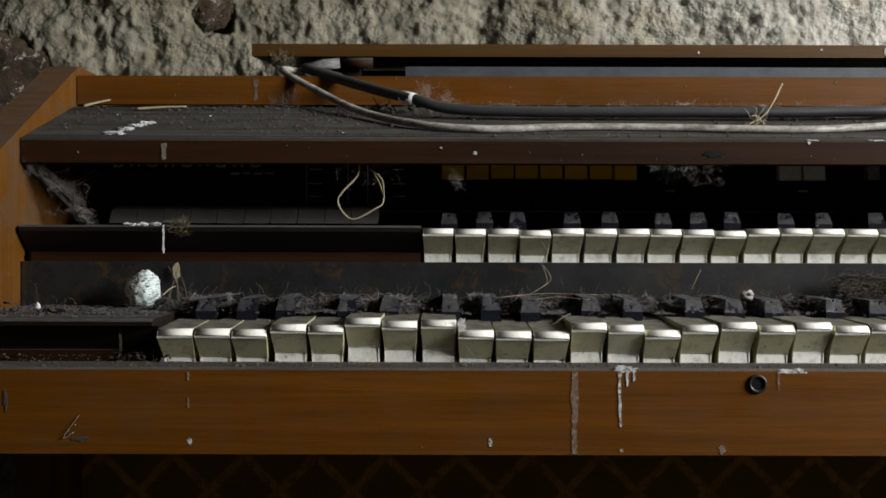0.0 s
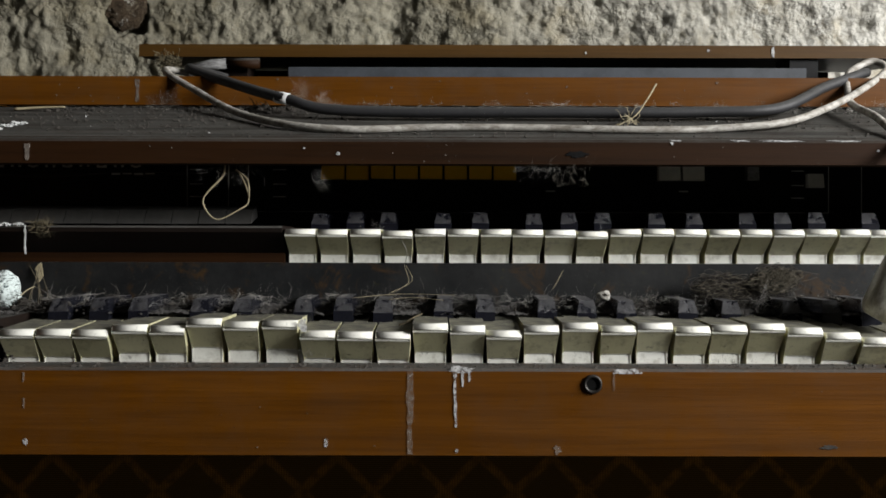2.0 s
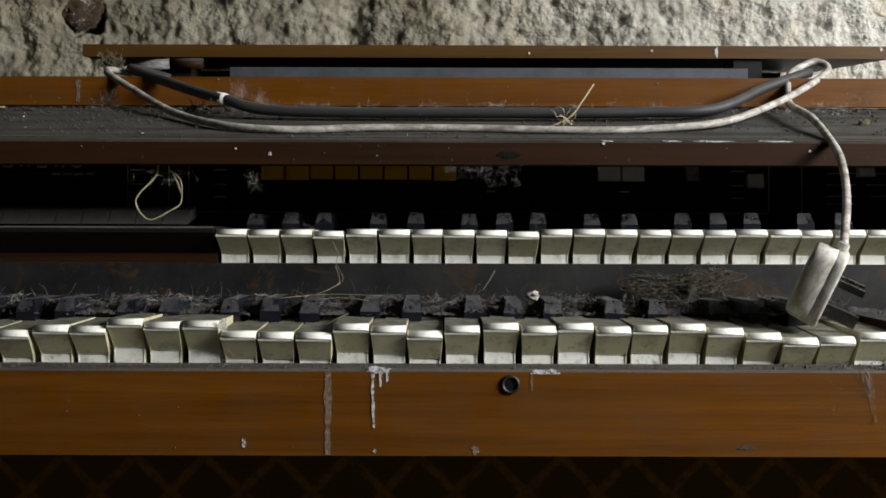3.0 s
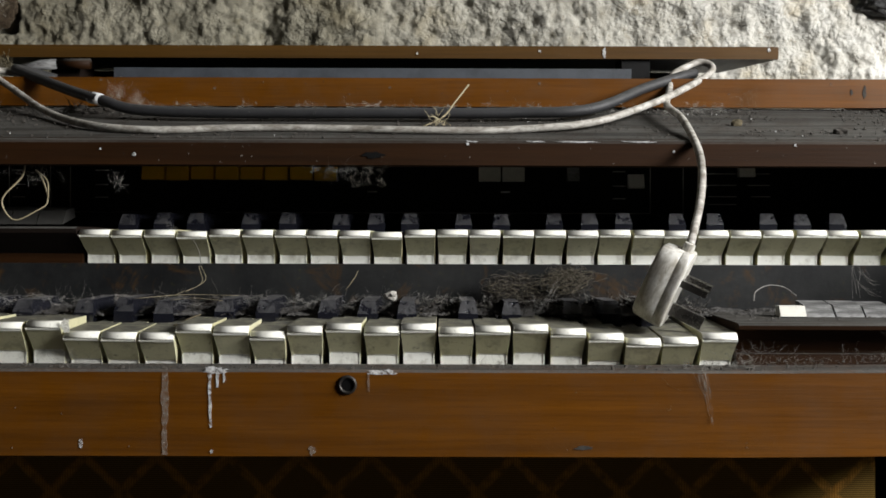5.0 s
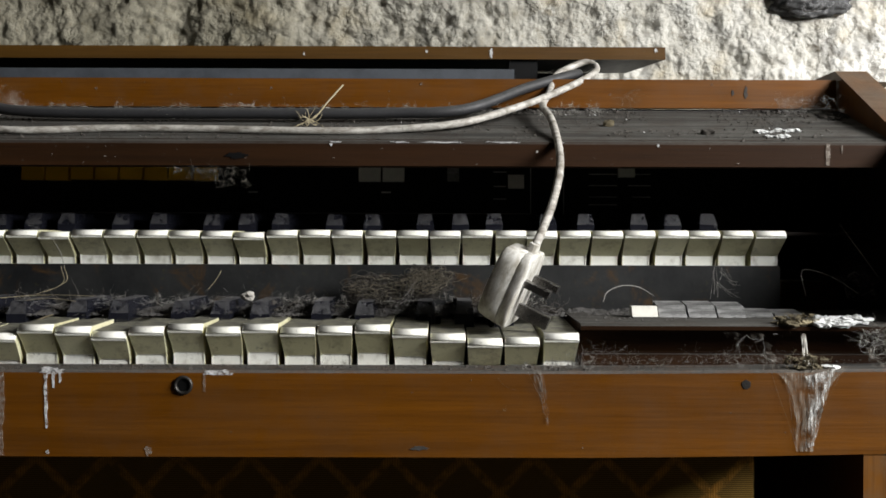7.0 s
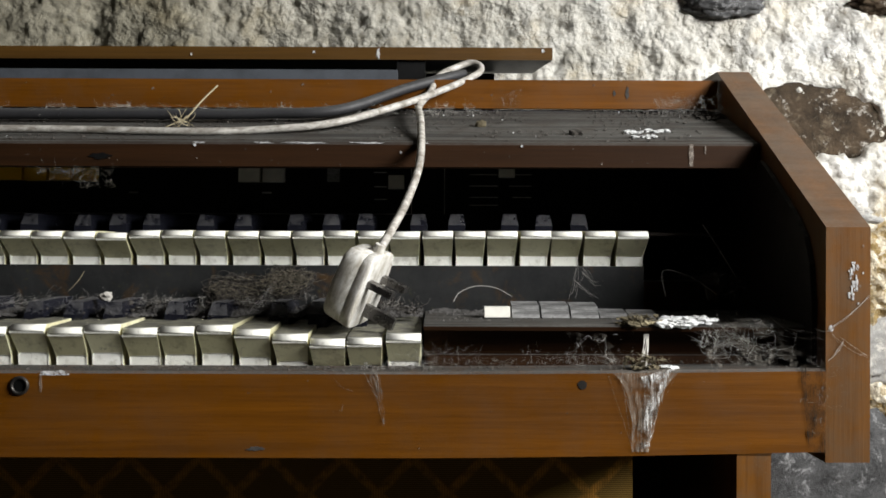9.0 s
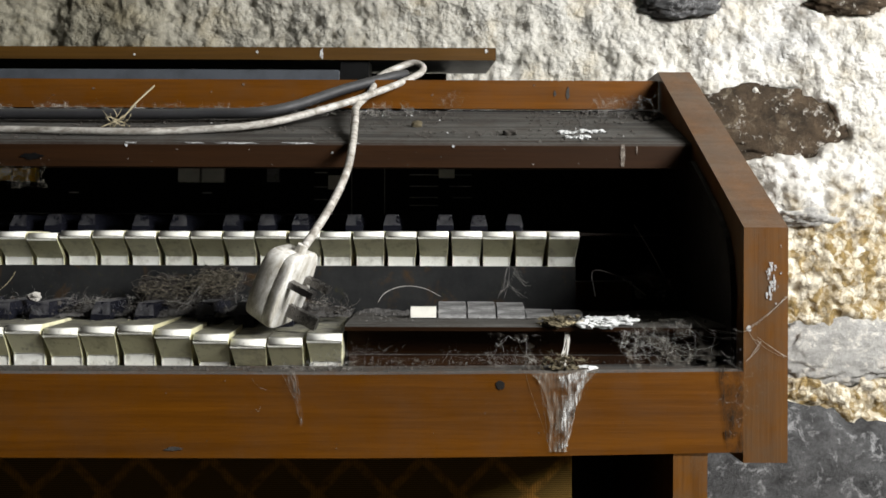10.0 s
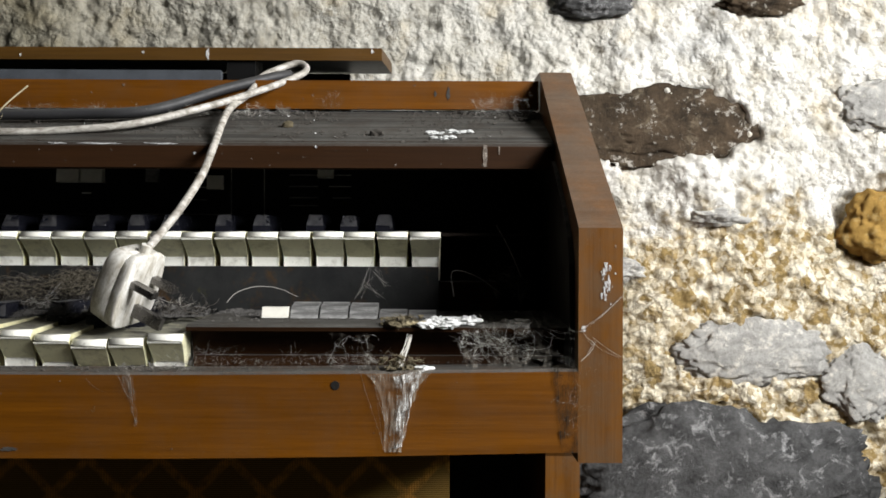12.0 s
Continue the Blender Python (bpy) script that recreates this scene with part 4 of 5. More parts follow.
crumbs("grit", [(random.uniform(-0.305, -0.186), random.uniform(0.03, 0.130), EYE - 0.0440) for _ in range(300)] + [(random.uniform(0.436, 0.675), random.uniform(0.045, 0.130), EYE - 0.0440) for _ in range(500)], CRUMB_GREY,
       "dirt on the blocks beside the lower keys", 0.0003, 0.0009)
crumbs("grit", [(random.uniform(-0.30, -0.19), random.uniform(0.030, 0.045), RAIL_TOP + abs(rnd(0.004))) for _ in range(260)] + [(random.uniform(0.44, 0.67), random.uniform(0.028, 0.045), RAIL_TOP + abs(rnd(0.004))) for _ in range(420)], CRUMB,
       "dirt in the gap behind the front rail", 0.0003, 0.0007)
crumbs("pale_flecks", [(random.uniform(L + 0.01, R), -0.0002, random.uniform(RAIL_LOW + 0.002, RAIL_TOP - 0.002)) for _ in range(70)], OLD_LIME, "pale flecks of dirt on the front rail", 0.00015, 0.0004)
crumbs("pale_flecks", [(random.uniform(L + 0.01, R), 0.1312, random.uniform(EYE + 0.063, EYE + 0.077)) for _ in range(70)] + [(random.uniform(L + 0.01, R), 0.2512, random.uniform(EYE + 0.121, EYE + 0.143)) for _ in range(80)], OLD_LIME,
       "pale flecks on the shelf edge and strip", 0.0002, 0.0007)

# front rail
drip(*(0.079, 0.7462), EYE - 0.1238, 0.0052, mat=OLD_LIME, label="broad faint dried drip on the front rail")
splash("bird_dropping", *(0.109, 0.7473), 0.0135, 0.0038)
drip(0.1059, EYE - 0.0745, EYE - 0.1075, 0.0022, lean=0.0008)
drip(0.1107, EYE - 0.0740, EYE - 0.0830, 0.0024)
drip(0.1148, EYE - 0.0740, EYE - 0.0800, 0.0020)
splash("bird_dropping", *(0.1074, 0.6982), 0.002, 0.0022)
splash("bird_dropping", *(0.2107, 0.7466), 0.0165, 0.0036)
drip(0.2022, EYE - 0.0745, EYE - 0.0850, 0.0016, mat=OLD_LIME)
splash("bird_dropping", *(0.0282, 0.7031), 0.0022, 0.0055)
splash("bird_dropping", *(-0.1534, 0.7033), 0.0026, 0.0040)
drip(-0.1545, EYE - 0.0750, EYE - 0.0800, 0.0018, mat=OLD_LIME, label="faint dried drip on the front rail")
drip(-0.1543, EYE - 0.0905, EYE - 0.0965, 0.0015, mat=OLD_LIME, label="faint dried drip on the front rail")
splash("bird_dropping", *(0.1682, 0.6994), 0.0040, 0.0050, mat=OLD_LIME, label="faint dried spot on the front rail")
splash("dark_spot", *(-0.2647, 0.7272), 0.0022, 0.0095, mat=CRUMB, label="dark dried spot on the front rail")
splash("dark_spot", *(-0.2196, 0.7045), 0.0100, 0.0026, mat=CRUMB, label="dark dried spot on the front rail")
splash("dark_slot", *(0.3325, 0.7011), 0.0100, 0.0022, mat=CRUMB, label="small dark gouge in the front rail")
splash("dark_spot", *(0.5304, 0.7402), 0.0052, 0.0055, mat=IRON, label="grey nub stuck to the front rail", ragged=0.12)
stalk([(*(-0.2234, -0.0008, 0.7087),), (*(-0.2295, -0.001, 0.7053),), (*(-0.2201, -0.0008, 0.7189),)], 0.00025, WEB, "thread of web on the front rail", "web_thread")
strands("cobweb", [((0.4029, -0.001, 0.7496), (0.4104, -0.0012, 0.7169)), ((0.4063, -0.001, 0.7496), (0.407, -0.001, 0.7281)), ((0.3977, -0.001, 0.7486), (0.4063, -0.001, 0.7332)), ((0.3807, -0.001, 0.7451), (0.3909, -0.001, 0.7366)), ((0.3859, -0.001, 0.7281), (0.3824, -0.001, 0.7257))],
        WEB, "wisp of dusty cobweb hanging on the front rail", 0.00028, 0.0015, 0.0010, 1)

# funnel of web over the rail at the east end
TOPS = [(0.5478, -0.001, 0.7506), (0.5572, -0.002, 0.7501), (0.5692, -0.002, 0.7515), (0.5777, -0.002, 0.7515), (0.5875, -0.001, 0.7528)]
FOOT = (0.5651, -0.001, 0.7007)
strands("cobweb", [(t, (FOOT[0] + rnd(0.004), -0.001, FOOT[2] + 0.002 * k)) for k, t in enumerate(TOPS)], WEB, "fine threads of cobweb clinging to the front rail", 0.00016, 0.0006, 0.0040, 2)
sheet("cobweb", ((0.5557, -0.001, 0.7479), (0.5841, -0.001, 0.7507), (0.5706, -0.001, 0.7), (0.5603, -0.001, 0.7)), FUNNEL_FILM, "grey film of cobweb over the front rail", 0.0, 26, 22, 3.0, 0.0012, 0.5)
sheet("cobweb", ((0.5682, -0.0018, 0.7463), (0.5819, -0.0018, 0.7498), (0.5711, -0.0016, 0.7036), (0.5664, -0.0016, 0.7018)), WHITE_FILM, "white crusted patch in the web", 0.0, 16, 26, 8.0, 0.0014, 0.4)
fuzz("moss_tuft", (0.5683, 0.008, 0.7538), (0.014, 0.006, 0.004), 90, MOSS, "tuft of withered yellow moss on the front rail", "moss", 0.00025, 0.006, 0.9, 40, 0.0016)
strands("cobweb", [((0.5742, 0.03, 0.7687), (0.5677, 0.004, 0.7515)), ((0.576, 0.03, 0.7687), (0.5698, 0.004, 0.7508))], WEB_PALE, "pale twisted strand of web hanging to the rail", 0.0012, 0.0012, 0.0009, 4)
fuzz("moss_tuft", (0.5695, 0.03, 0.7773), (0.013, 0.008, 0.004), 80, MOSS, "tuft of withered yellow moss on the block", "moss", 0.00028, 0.006, 0.9, 45, 0.0018)


def crust(x, y, z, w, d, n, label, big=1.0, slope=0.0, mat=LIME):
    """A heap of dried droppings: overlapping flat crumbs in one crust."""
    bm = bmesh.new()
    for _ in range(n):
        a, r = random.uniform(0, 6.28), random.random() ** 0.6
        k = random.uniform(0.4, 1.0)
        add_lump(bm, (x + w * r * math.cos(a), y + d * r * math.sin(a), z + d * r * math.sin(a) * slope + rnd(0.0006)), (0.0042 * k * big, 0.0034 * k * big, 0.0018 * k * big), 0.9, 2)
    tagged(part("dropping_crust", bm, mat), label, "dropping", kind="stuff")


crust(0.6022, 0.040, EYE - 0.0430, 0.017, 0.014, 60, "crust of white droppings on the block", 1.25)
crust(0.5910, 0.028, EYE - 0.0450, 0.014, 0.004, 30, "crust of white droppings hanging over the block edge", 1.1)
crust(0.6449, 0.050, EYE - 0.0438, 0.006, 0.004, 8, "small white dropping on the block")
crust(0.578, 0.008, RAIL_TOP + 0.0015, 0.010, 0.006, 18, "crust of white droppings on the front rail")
crust(0.5660, 0.028, EYE - 0.0435, 0.010, 0.006, 26, "ochre crust of droppings and moss on the block edge", 0.8, mat=MOSS)
crust(0.5760, 0.027, EYE - 0.0440, 0.012, 0.004, 18, "cream crust of droppings on the block edge", 0.7, mat=STRAW)
crust(0.5690, 0.006, RAIL_TOP + 0.002, 0.009, 0.005, 20, "ochre crust of moss on the front rail", 0.8, mat=MOSS)
strands("cobweb", [((0.6114, 0.028, 0.7751), (0.6276, 0.006, 0.7525)), ((0.6221, 0.028, 0.7769), (0.6355, 0.01, 0.7538)), ((0.6382, 0.028, 0.7787), (0.6308, 0.012, 0.7606)), ((0.615, 0.028, 0.7769), (0.6588, 0.006, 0.7543)), ((0.6007, 0.028, 0.7733), (0.6487, 0.02, 0.7669)), ((0.6513, 0.03, 0.7805), (0.6748, 0.002, 0.772))],
        WEB, "strands of grey cobweb in the corner above the rail", 0.0003, 0.004, 0.005, 4)
fuzz("cobweb", (0.4472, 0.02, 0.755), (0.030, 0.008, 0.005), 90, WEB, "dusty web behind the front rail", "cobweb", 0.00022, 0.010, 0.9, 10, 0.0014)
fuzz("cobweb", (0.532, 0.02, 0.7542), (0.045, 0.008, 0.005), 110, WEB, "dusty web behind the front rail", "cobweb", 0.00022, 0.010, 0.9, 10, 0.0014)

# east side panel
for k in range(11):
    z = 0.8145 - 0.0018 * k + rnd(0.0015)
    drip(0.6945 + rnd(0.0026), z, z - random.uniform(0.0020, 0.0062), random.uniform(0.0010, 0.0024), label="white dropping run down the side panel")
for k in range(6):
    z = EYE - 0.010 + rnd(0.024)
    drip(0.6925 + rnd(0.008), z, z - 0.0014, 0.0008, label="small white spot on the side panel")
strands("cobweb", [((0.6806, -0.001, 0.775), (0.7046, -0.001, 0.7946)), ((0.6813, -0.001, 0.7729), (0.6882, -0.001, 0.7654)), ((0.6882, -0.001, 0.7671), (0.6793, -0.001, 0.7551)), ((0.6858, -0.001, 0.7695), (0.7033, -0.001, 0.7579)), ((0.6726, 0.004, 0.7753), (0.6813, -0.001, 0.7743))],
        WEB_PALE, "white threads of web across the side panel", 0.00036, 0.0012, 0.0008, 2)
splash("bird_dropping", *(0.681, 0.775), 0.0038, 0.0036, label="white knot of web on the side panel")
fuzz("cobweb", (0.6766, 0.002, 0.7376), (0.006, 0.003, 0.034), 110, WEB, "dusty web in the joint of rail and side panel", "cobweb", 0.0002, 0.012, 0.4)

# steel strip and lower keys: straw, nests, fluff
def coil_nest(centre, size, count, mat, radius, label, tilt=0.0):
    """Hair and fibre wound round itself into a clump, with loose ends."""
    bm = bmesh.new()
    for _ in range(count):
        k, a0, turn = random.uniform(0.25, 0.95), random.uniform(0, 6.28), random.uniform(1.2, 4.0)
        ox, oz, wob = rnd(0.45), rnd(0.40), random.random() * 40
        line = []
        for i in range(16):
            a = a0 + turn * i / 15
            r = k * (1 + 0.9 * noise.noise(Vector((math.cos(a) * 2 + wob, math.sin(a) * 2, wob))))
            u, w = math.cos(a) * r + ox, math.sin(a) * r + oz
            line.append(Vector((centre[0] + size[0] * (u + tilt * w), centre[1] - size[1] * math.sqrt(max(0.0, 1.2 - k * k)) + rnd(0.0008), max(centre[2] + size[2] * w, EYE - 0.0400))))
        add_tube(bm, line, radius * random.uniform(0.5, 1.3), 4, 0.7)
    for _ in range(count // 6):
        a = random.uniform(0, 3.14)
        p = (centre[0] + size[0] * math.cos(a), centre[1] - size[1] * 0.5, centre[2] + size[2] * math.sin(a))
        add_tube(bm, curl(p, (math.cos(a), rnd(0.4), math.sin(a)), random.uniform(0.003, 0.008), 0.7), radius * 0.5, 3, 0.5)
    return tagged(part("fibre_nest", bm, mat), label, "nest", kind="stuff")


coil_nest((0.2975, 0.122, 0.7905), (0.0170, 0.008, 0.0095), 230, CRUMB, 0.0004, "dark clump of dusty fibre behind the black keys")
coil_nest((0.2985, 0.119, 0.7925), (0.0165, 0.008, 0.0090), 36, FIBRE, 0.00018, "brown hairs wound over the dark clump")
coil_nest((0.3330, 0.121, 0.7960), (0.0160, 0.008, 0.0100), 190, CRUMB, 0.0004, "twisted clump of grey fibre behind the black keys", 0.3)
coil_nest((0.3340, 0.117, 0.7985), (0.0160, 0.008, 0.0085), 64, FIBRE, 0.00028, "pale twisted fibres wound into the clump", 0.3)


def dust_bed(x0, x1, y0, y1, nx, ny, amp, label):
    """A blanket of matted dust behind the lower keys, thickest along the strip."""
    verts, faces, keep = [], [], []
    for j in range(ny + 1):
        for i in range(nx + 1):
            x, v = x0 + (x1 - x0) * i / nx, j / ny
            p = Vector((x, y0 + (y1 - y0) * v, 0.0))
            h = -0.0016 + amp * 0.0042 * v + amp * 0.0034 * noise.fractal(p * 55, 0.8, 2.0, 4) + 0.0011 * noise.noise(p * 420) + 0.0008 * noise.noise(p * 900)
            verts.append((p.x + 0.0006 * noise.noise(p * 700), p.y, EYE - 0.0432 + h))
            keep.append(h > -0.0006)
    w = nx + 1
    for j in range(ny):
        for i in range(nx):
            q = (j * w + i, j * w + i + 1, (j + 1) * w + i + 1, (j + 1) * w + i)
            if sum(keep[k] for k in q) > 1:
                faces.append(q)
    me = bpy.data.meshes.new("matted_dust")
    me.from_pydata(verts, [], faces)
    me.materials.append(MATTED)
    tagged(new("matted_dust", me), label, "dust", kind="stuff")


dust_bed(-0.183, 0.432, 0.074, 0.1333, 620, 50, 1.0, "matted grey dust lying between and behind the black keys")
dust_bed(-0.306, -0.186, 0.060, 0.1333, 130, 60, 0.62, "matted grey dust on the block at the end of the keys")
dust_bed(0.436, 0.674, 0.092, 0.1333, 220, 36, 0.62, "matted grey dust on the block behind the rocker tabs")


def web_net(x0, x1, y0, y1, z0, z1, nodes, mat, label, thick=0.00006, reach=0.011, clots=0.6):
    """An irregular net of sagging threads between knots, as old dusty web hangs."""
    pts = [Vector((random.uniform(x0, x1), random.uniform(y0, y1), random.uniform(z0, z1))) for _ in range(nodes)]
    bm = bmesh.new()
    for i, p in enumerate(pts):
        near = sorted((q for q in pts if q is not p), key=lambda q: (q - p).length)[:3]
        for q in near:
            if (q - p).length < reach:
                mid = p.lerp(q, 0.5) + Vector((rnd(0.0012), rnd(0.0008), -random.uniform(0, 0.0018)))
                add_tube(bm, smooth_line([p, mid, q], 3), thick * random.uniform(0.4, 1.5), 3)
        if random.random() < clots:
            for _ in range(7):
                add_tube(bm, curl(p, (rnd(1), rnd(1), rnd(1)), random.uniform(0.002, 0.006), 0.9, 5), thick * 0.6, 3, 0.5)
    return tagged(part("cobweb", bm, mat), label, "cobweb", kind="stuff")


web_net(0.604, 0.668, 0.008, 0.030, 0.7520, 0.7780, 62, WEB, "torn grey net of cobweb above the rail")
web_net(0.606, 0.640, 0.006, 0.024, 0.7500, 0.7740, 22, WEB_PALE, "paler net of cobweb hanging to the rail", 0.00005)
web_net(0.520, 0.556, 0.008, 0.030, 0.7500, 0.7700, 20, WEB, "torn net of cobweb under the block")
web_net(0.434, 0.500, 0.014, 0.034, 0.7480, 0.7535, 22, WEB_DARK, "low web lying behind the front rail")
web_net(0.395, 0.440, 0.006, 0.022, 0.7455, 0.7530, 60, WEB, "web clinging to the feet of the end keys")
web_net(0.178, 0.206, 0.131, 0.140, 0.8660, 0.8850, 60, WEB_DARK, "dirty web hanging from the slot in the shelf edge")
web_net(0.150, 0.178, 0.132, 0.140, 0.8770, 0.8830, 26, WEB, "thin web under the shelf edge", 0.00005)
web_net(0.620, 0.672, 0.205, 0.245, 0.9280, 0.9480, 60, WEB, "grey web in the corner of the shelf")
web_net(-0.300, -0.268, 0.145, 0.172, 0.8380, 0.8850, 22, WEB, "web in the corner under the shelf", 0.00006)
web_net(0.628, 0.662, 0.100, 0.125, 0.7850, 0.8080, 30, WEB, "web in the dark corner by the keys", 0.00005)
for k in range(16):
    x = -0.02 + k * 0.031 + rnd(0.008)
    web_net(x, x + 0.030, 0.196, 0.240, shelf_z(0.22) - 0.001, shelf_z(0.22) + 0.0085, 34, random.choice((WEB, WEB, FLUFF)), "grey fluff and web along the black cable", 0.00006, 0.012, 0.9)
for k in range(14):
    x = -0.17 + k * 0.043 + rnd(0.012)
    web_net(x, x + 0.034, 0.078, 0.128, EYE - 0.0400, EYE - 0.0310, 26, random.choice((WEB, WEB, FLUFF)), "grey web and fluff among the black keys", 0.00005, 0.014, 0.7)
strands("cobweb", [((0.327, 0.105, 0.7962), (0.3133, 0.085, 0.7802)), ((0.323, 0.105, 0.7942), (0.3191, 0.085, 0.7794))], WEB, "pale web hanging from the nest on the keys", 0.0002, 0.001, 0.003, 6)
strands("cobweb", [((0.3457, 0.13, 0.8097), (0.3471, 0.11, 0.786)), ((0.3517, 0.125, 0.8017), (0.3424, 0.115, 0.7918))], WEB, "upright wisps of web behind the keys", 0.0003, 0.002, 0.003, 6)
for k in range(15):
    x = -0.170 + 0.0415 * k + rnd(0.008)
    fuzz("dust_fluff", (x, 0.112 + rnd(0.012), EYE - 0.0385), (0.022, 0.016, 0.0045), 70, random.choice((WEB, CRUMB, CRUMB)), "grey dust fluff among the black keys", "dust", 0.00024, 0.014, 0.5, 14, 0.0022)
add = bmesh.new()
add_lump(add, (0.2108, 0.098, 0.7884), (0.0048, 0.004, 0.0034), 0.4, 3)
tagged(part("fluff_ball", add, FLUFF), "ball of pale blue-white fluff on the keys", "fluff")
for a, b, c in (((0.0364, 0.085, 0.7866), (0.0682, 0.095, 0.7889), (0.1066, 0.09, 0.7885)), ((0.0709, 0.125, 0.8081), (0.0737, 0.12, 0.796), (0.0608, 0.1, 0.7887)), ((0.1857, 0.128, 0.805), (0.182, 0.126, 0.7981), (0.1773, 0.12, 0.7914)),
                ((0.0612, 0.082, 0.7856), (0.0783, 0.08, 0.7873), (0.0987, 0.075, 0.7857)), ((0.072, 0.128, 0.808), (0.0766, 0.12, 0.798), (0.0656, 0.11, 0.7903))):
    stalk([a, b, c], 0.0002)
for a, b in (((0.0743, 0.06, 0.7718), (0.0848, 0.07, 0.7768)), ((0.0701, 0.055, 0.7703), (0.081, 0.06, 0.7718))):
    stalk([a, tuple((p + q) / 2 + 0.0008 for p, q in zip(a, b)), b], 0.0007, MOSS, "brown dry stalk lying on the keys")
splash("plaster_chip", *(0.011, 0.7726), 0.0060, 0.0090, y=0.0215, label="white plaster crust stuck to a key")
stalk([(0.4526, 0.06, 0.7873), (0.4569, 0.07, 0.7932), (0.4683, 0.08, 0.7971), (0.482, 0.09, 0.7956), (0.4941, 0.1, 0.7893)], 0.00035, WEB, "long dry fibre arching over the block", "web_thread")
strands("cobweb", [((0.5473, 0.13, 0.8107), (0.5356, 0.1, 0.7906)), ((0.5493, 0.125, 0.8067), (0.5571, 0.115, 0.7989)), ((0.543, 0.115, 0.7989), (0.552, 0.105, 0.7912))], WEB, "wisps of web beside the rocker tabs", 0.0003, 0.002, 0.004, 5)
stalk([(0.6349, 0.13, 0.8407), (0.6438, 0.12, 0.8234), (0.6512, 0.1, 0.8029)], 0.0004, WEB, "dry stem hanging in the dark corner")
stalk([(0.6039, 0.11, 0.7892), (0.6031, 0.115, 0.8071), (0.6207, 0.11, 0.8033), (0.6378, 0.1, 0.7909)], 0.0004, WEB, "bent dry stem in the dark corner")
fuzz("cobweb", (0.6388, 0.11, 0.8013), (0.009, 0.008, 0.011), 70, WEB, "cobweb in the dark corner", "cobweb", 0.00018, 0.014, 0.5)

# the speckled lump, straw and rubble at the west end
lump = bmesh.new()
add_lump(lump, (-0.213, 0.112, EYE - 0.0300), (0.0116, 0.010, 0.0140), 0.16, 4)
for v in lump.verts:
    v.co.z = max(v.co.z, EYE - 0.0432)


def speckled():
    m = Mat("speckled_plaster")
    c = m.mix(m.ramp(m.noise(480, 3, 0.6, m.scaled(0.8, 1, 2.2)), 0.53, 0.60), (0.66, 0.74, 0.72), (0.06, 0.09, 0.09))
    m.bump(m.noise(330, 4, 0.6), 0.5, 0.001)
    return m.done(c, 0.85)


tagged(part("plaster_lump", lump, speckled(), smooth=True), "lump of white plaster speckled with grey on the block", "plaster")
for k in range(6):
    x, z = -0.1900 + rnd(0.008), EYE - 0.030
    stalk([(x, 0.118 + rnd(0.006), EYE - 0.043), (x + rnd(0.004), 0.120, z + rnd(0.006)), (x + rnd(0.008), 0.122, EYE - 0.016 + rnd(0.006))], 0.00035, random.choice((FIBRE, MOSS, MOSS)))
stalk([(-0.1962, 0.1, 0.7869), (-0.1928, 0.105, 0.791), (-0.1901, 0.11, 0.7928)], 0.0005)
splash("plaster_flake", *(-0.1943, 0.804), 0.0050, 0.0130, y=0.1300, mat=STRAW, label="pale flake of reed leaning on the steel strip")
fuzz("dirt_pile", (-0.1772, 0.098, EYE - 0.040), (0.024, 0.018, 0.006), 90, CRUMB, "heap of dirt and fibre by the end keys", "dirt", 0.0003, 0.014, 0.5, 60, 0.0028)
fuzz("dirt_pile", (-0.2746, 0.080, EYE - 0.0415), (0.032, 0.020, 0.005), 60, CRUMB, "heap of dirt and bark on the block", "dirt", 0.0002, 0.012, 0.5, 26, 0.0026)
add = bmesh.new()
add_lump(add, (-0.2644, 0.05, 0.7819), (0.0018, 0.002, 0.0030), 0.3, 1)
tagged(part("plaster_crumb", add, LIME), "small cream crumb on the block", "plaster")
fuzz("dirt_pile", (-0.1927, 0.037, RAIL_TOP + 0.003), (0.020, 0.006, 0.004), 50, CRUMB, "dirt behind the front rail", "dirt", 0.0002, 0.010, 0.5, 14, 0.0020)
drip(-0.207, EYE - 0.0520, EYE - 0.0720, 0.0022, 0.0385, OLD_LIME, "faint run on the black block")
ROPE = smooth_line([(-0.3097, 0.135, 0.8886), (-0.3008, 0.14, 0.8791), (-0.2886, 0.15, 0.8677), (-0.2786, 0.16, 0.8598), (-0.2744, 0.168, 0.8486), (-0.2719, 0.172, 0.8384)], 3)
for p in ROPE:
    fuzz("cobweb", p, (0.0052, 0.004, 0.0045), 30, random.choice((WEB, FLUFF)), "dusty rope of cobweb in the corner", "cobweb", 0.00028, 0.010, 0.8)
strands("cobweb", [((-0.2886, 0.15, 0.869), (-0.2679, 0.17, 0.8798)), ((-0.2886, 0.15, 0.869), (-0.2635, 0.17, 0.8755)), ((-0.308, 0.135, 0.8874), (-0.2742, 0.17, 0.8431))], WEB, "threads of cobweb in the corner", 0.0004, 0.003, 0.004, 4)
strands("cobweb", [((-0.2667, 0.16, 0.879), (-0.1598, 0.18, 0.8799)), ((-0.1598, 0.18, 0.8808), (-0.0822, 0.19, 0.8773))], WEB, "thin web under the shelf", 0.00018, 0.002, 0.003, 4)

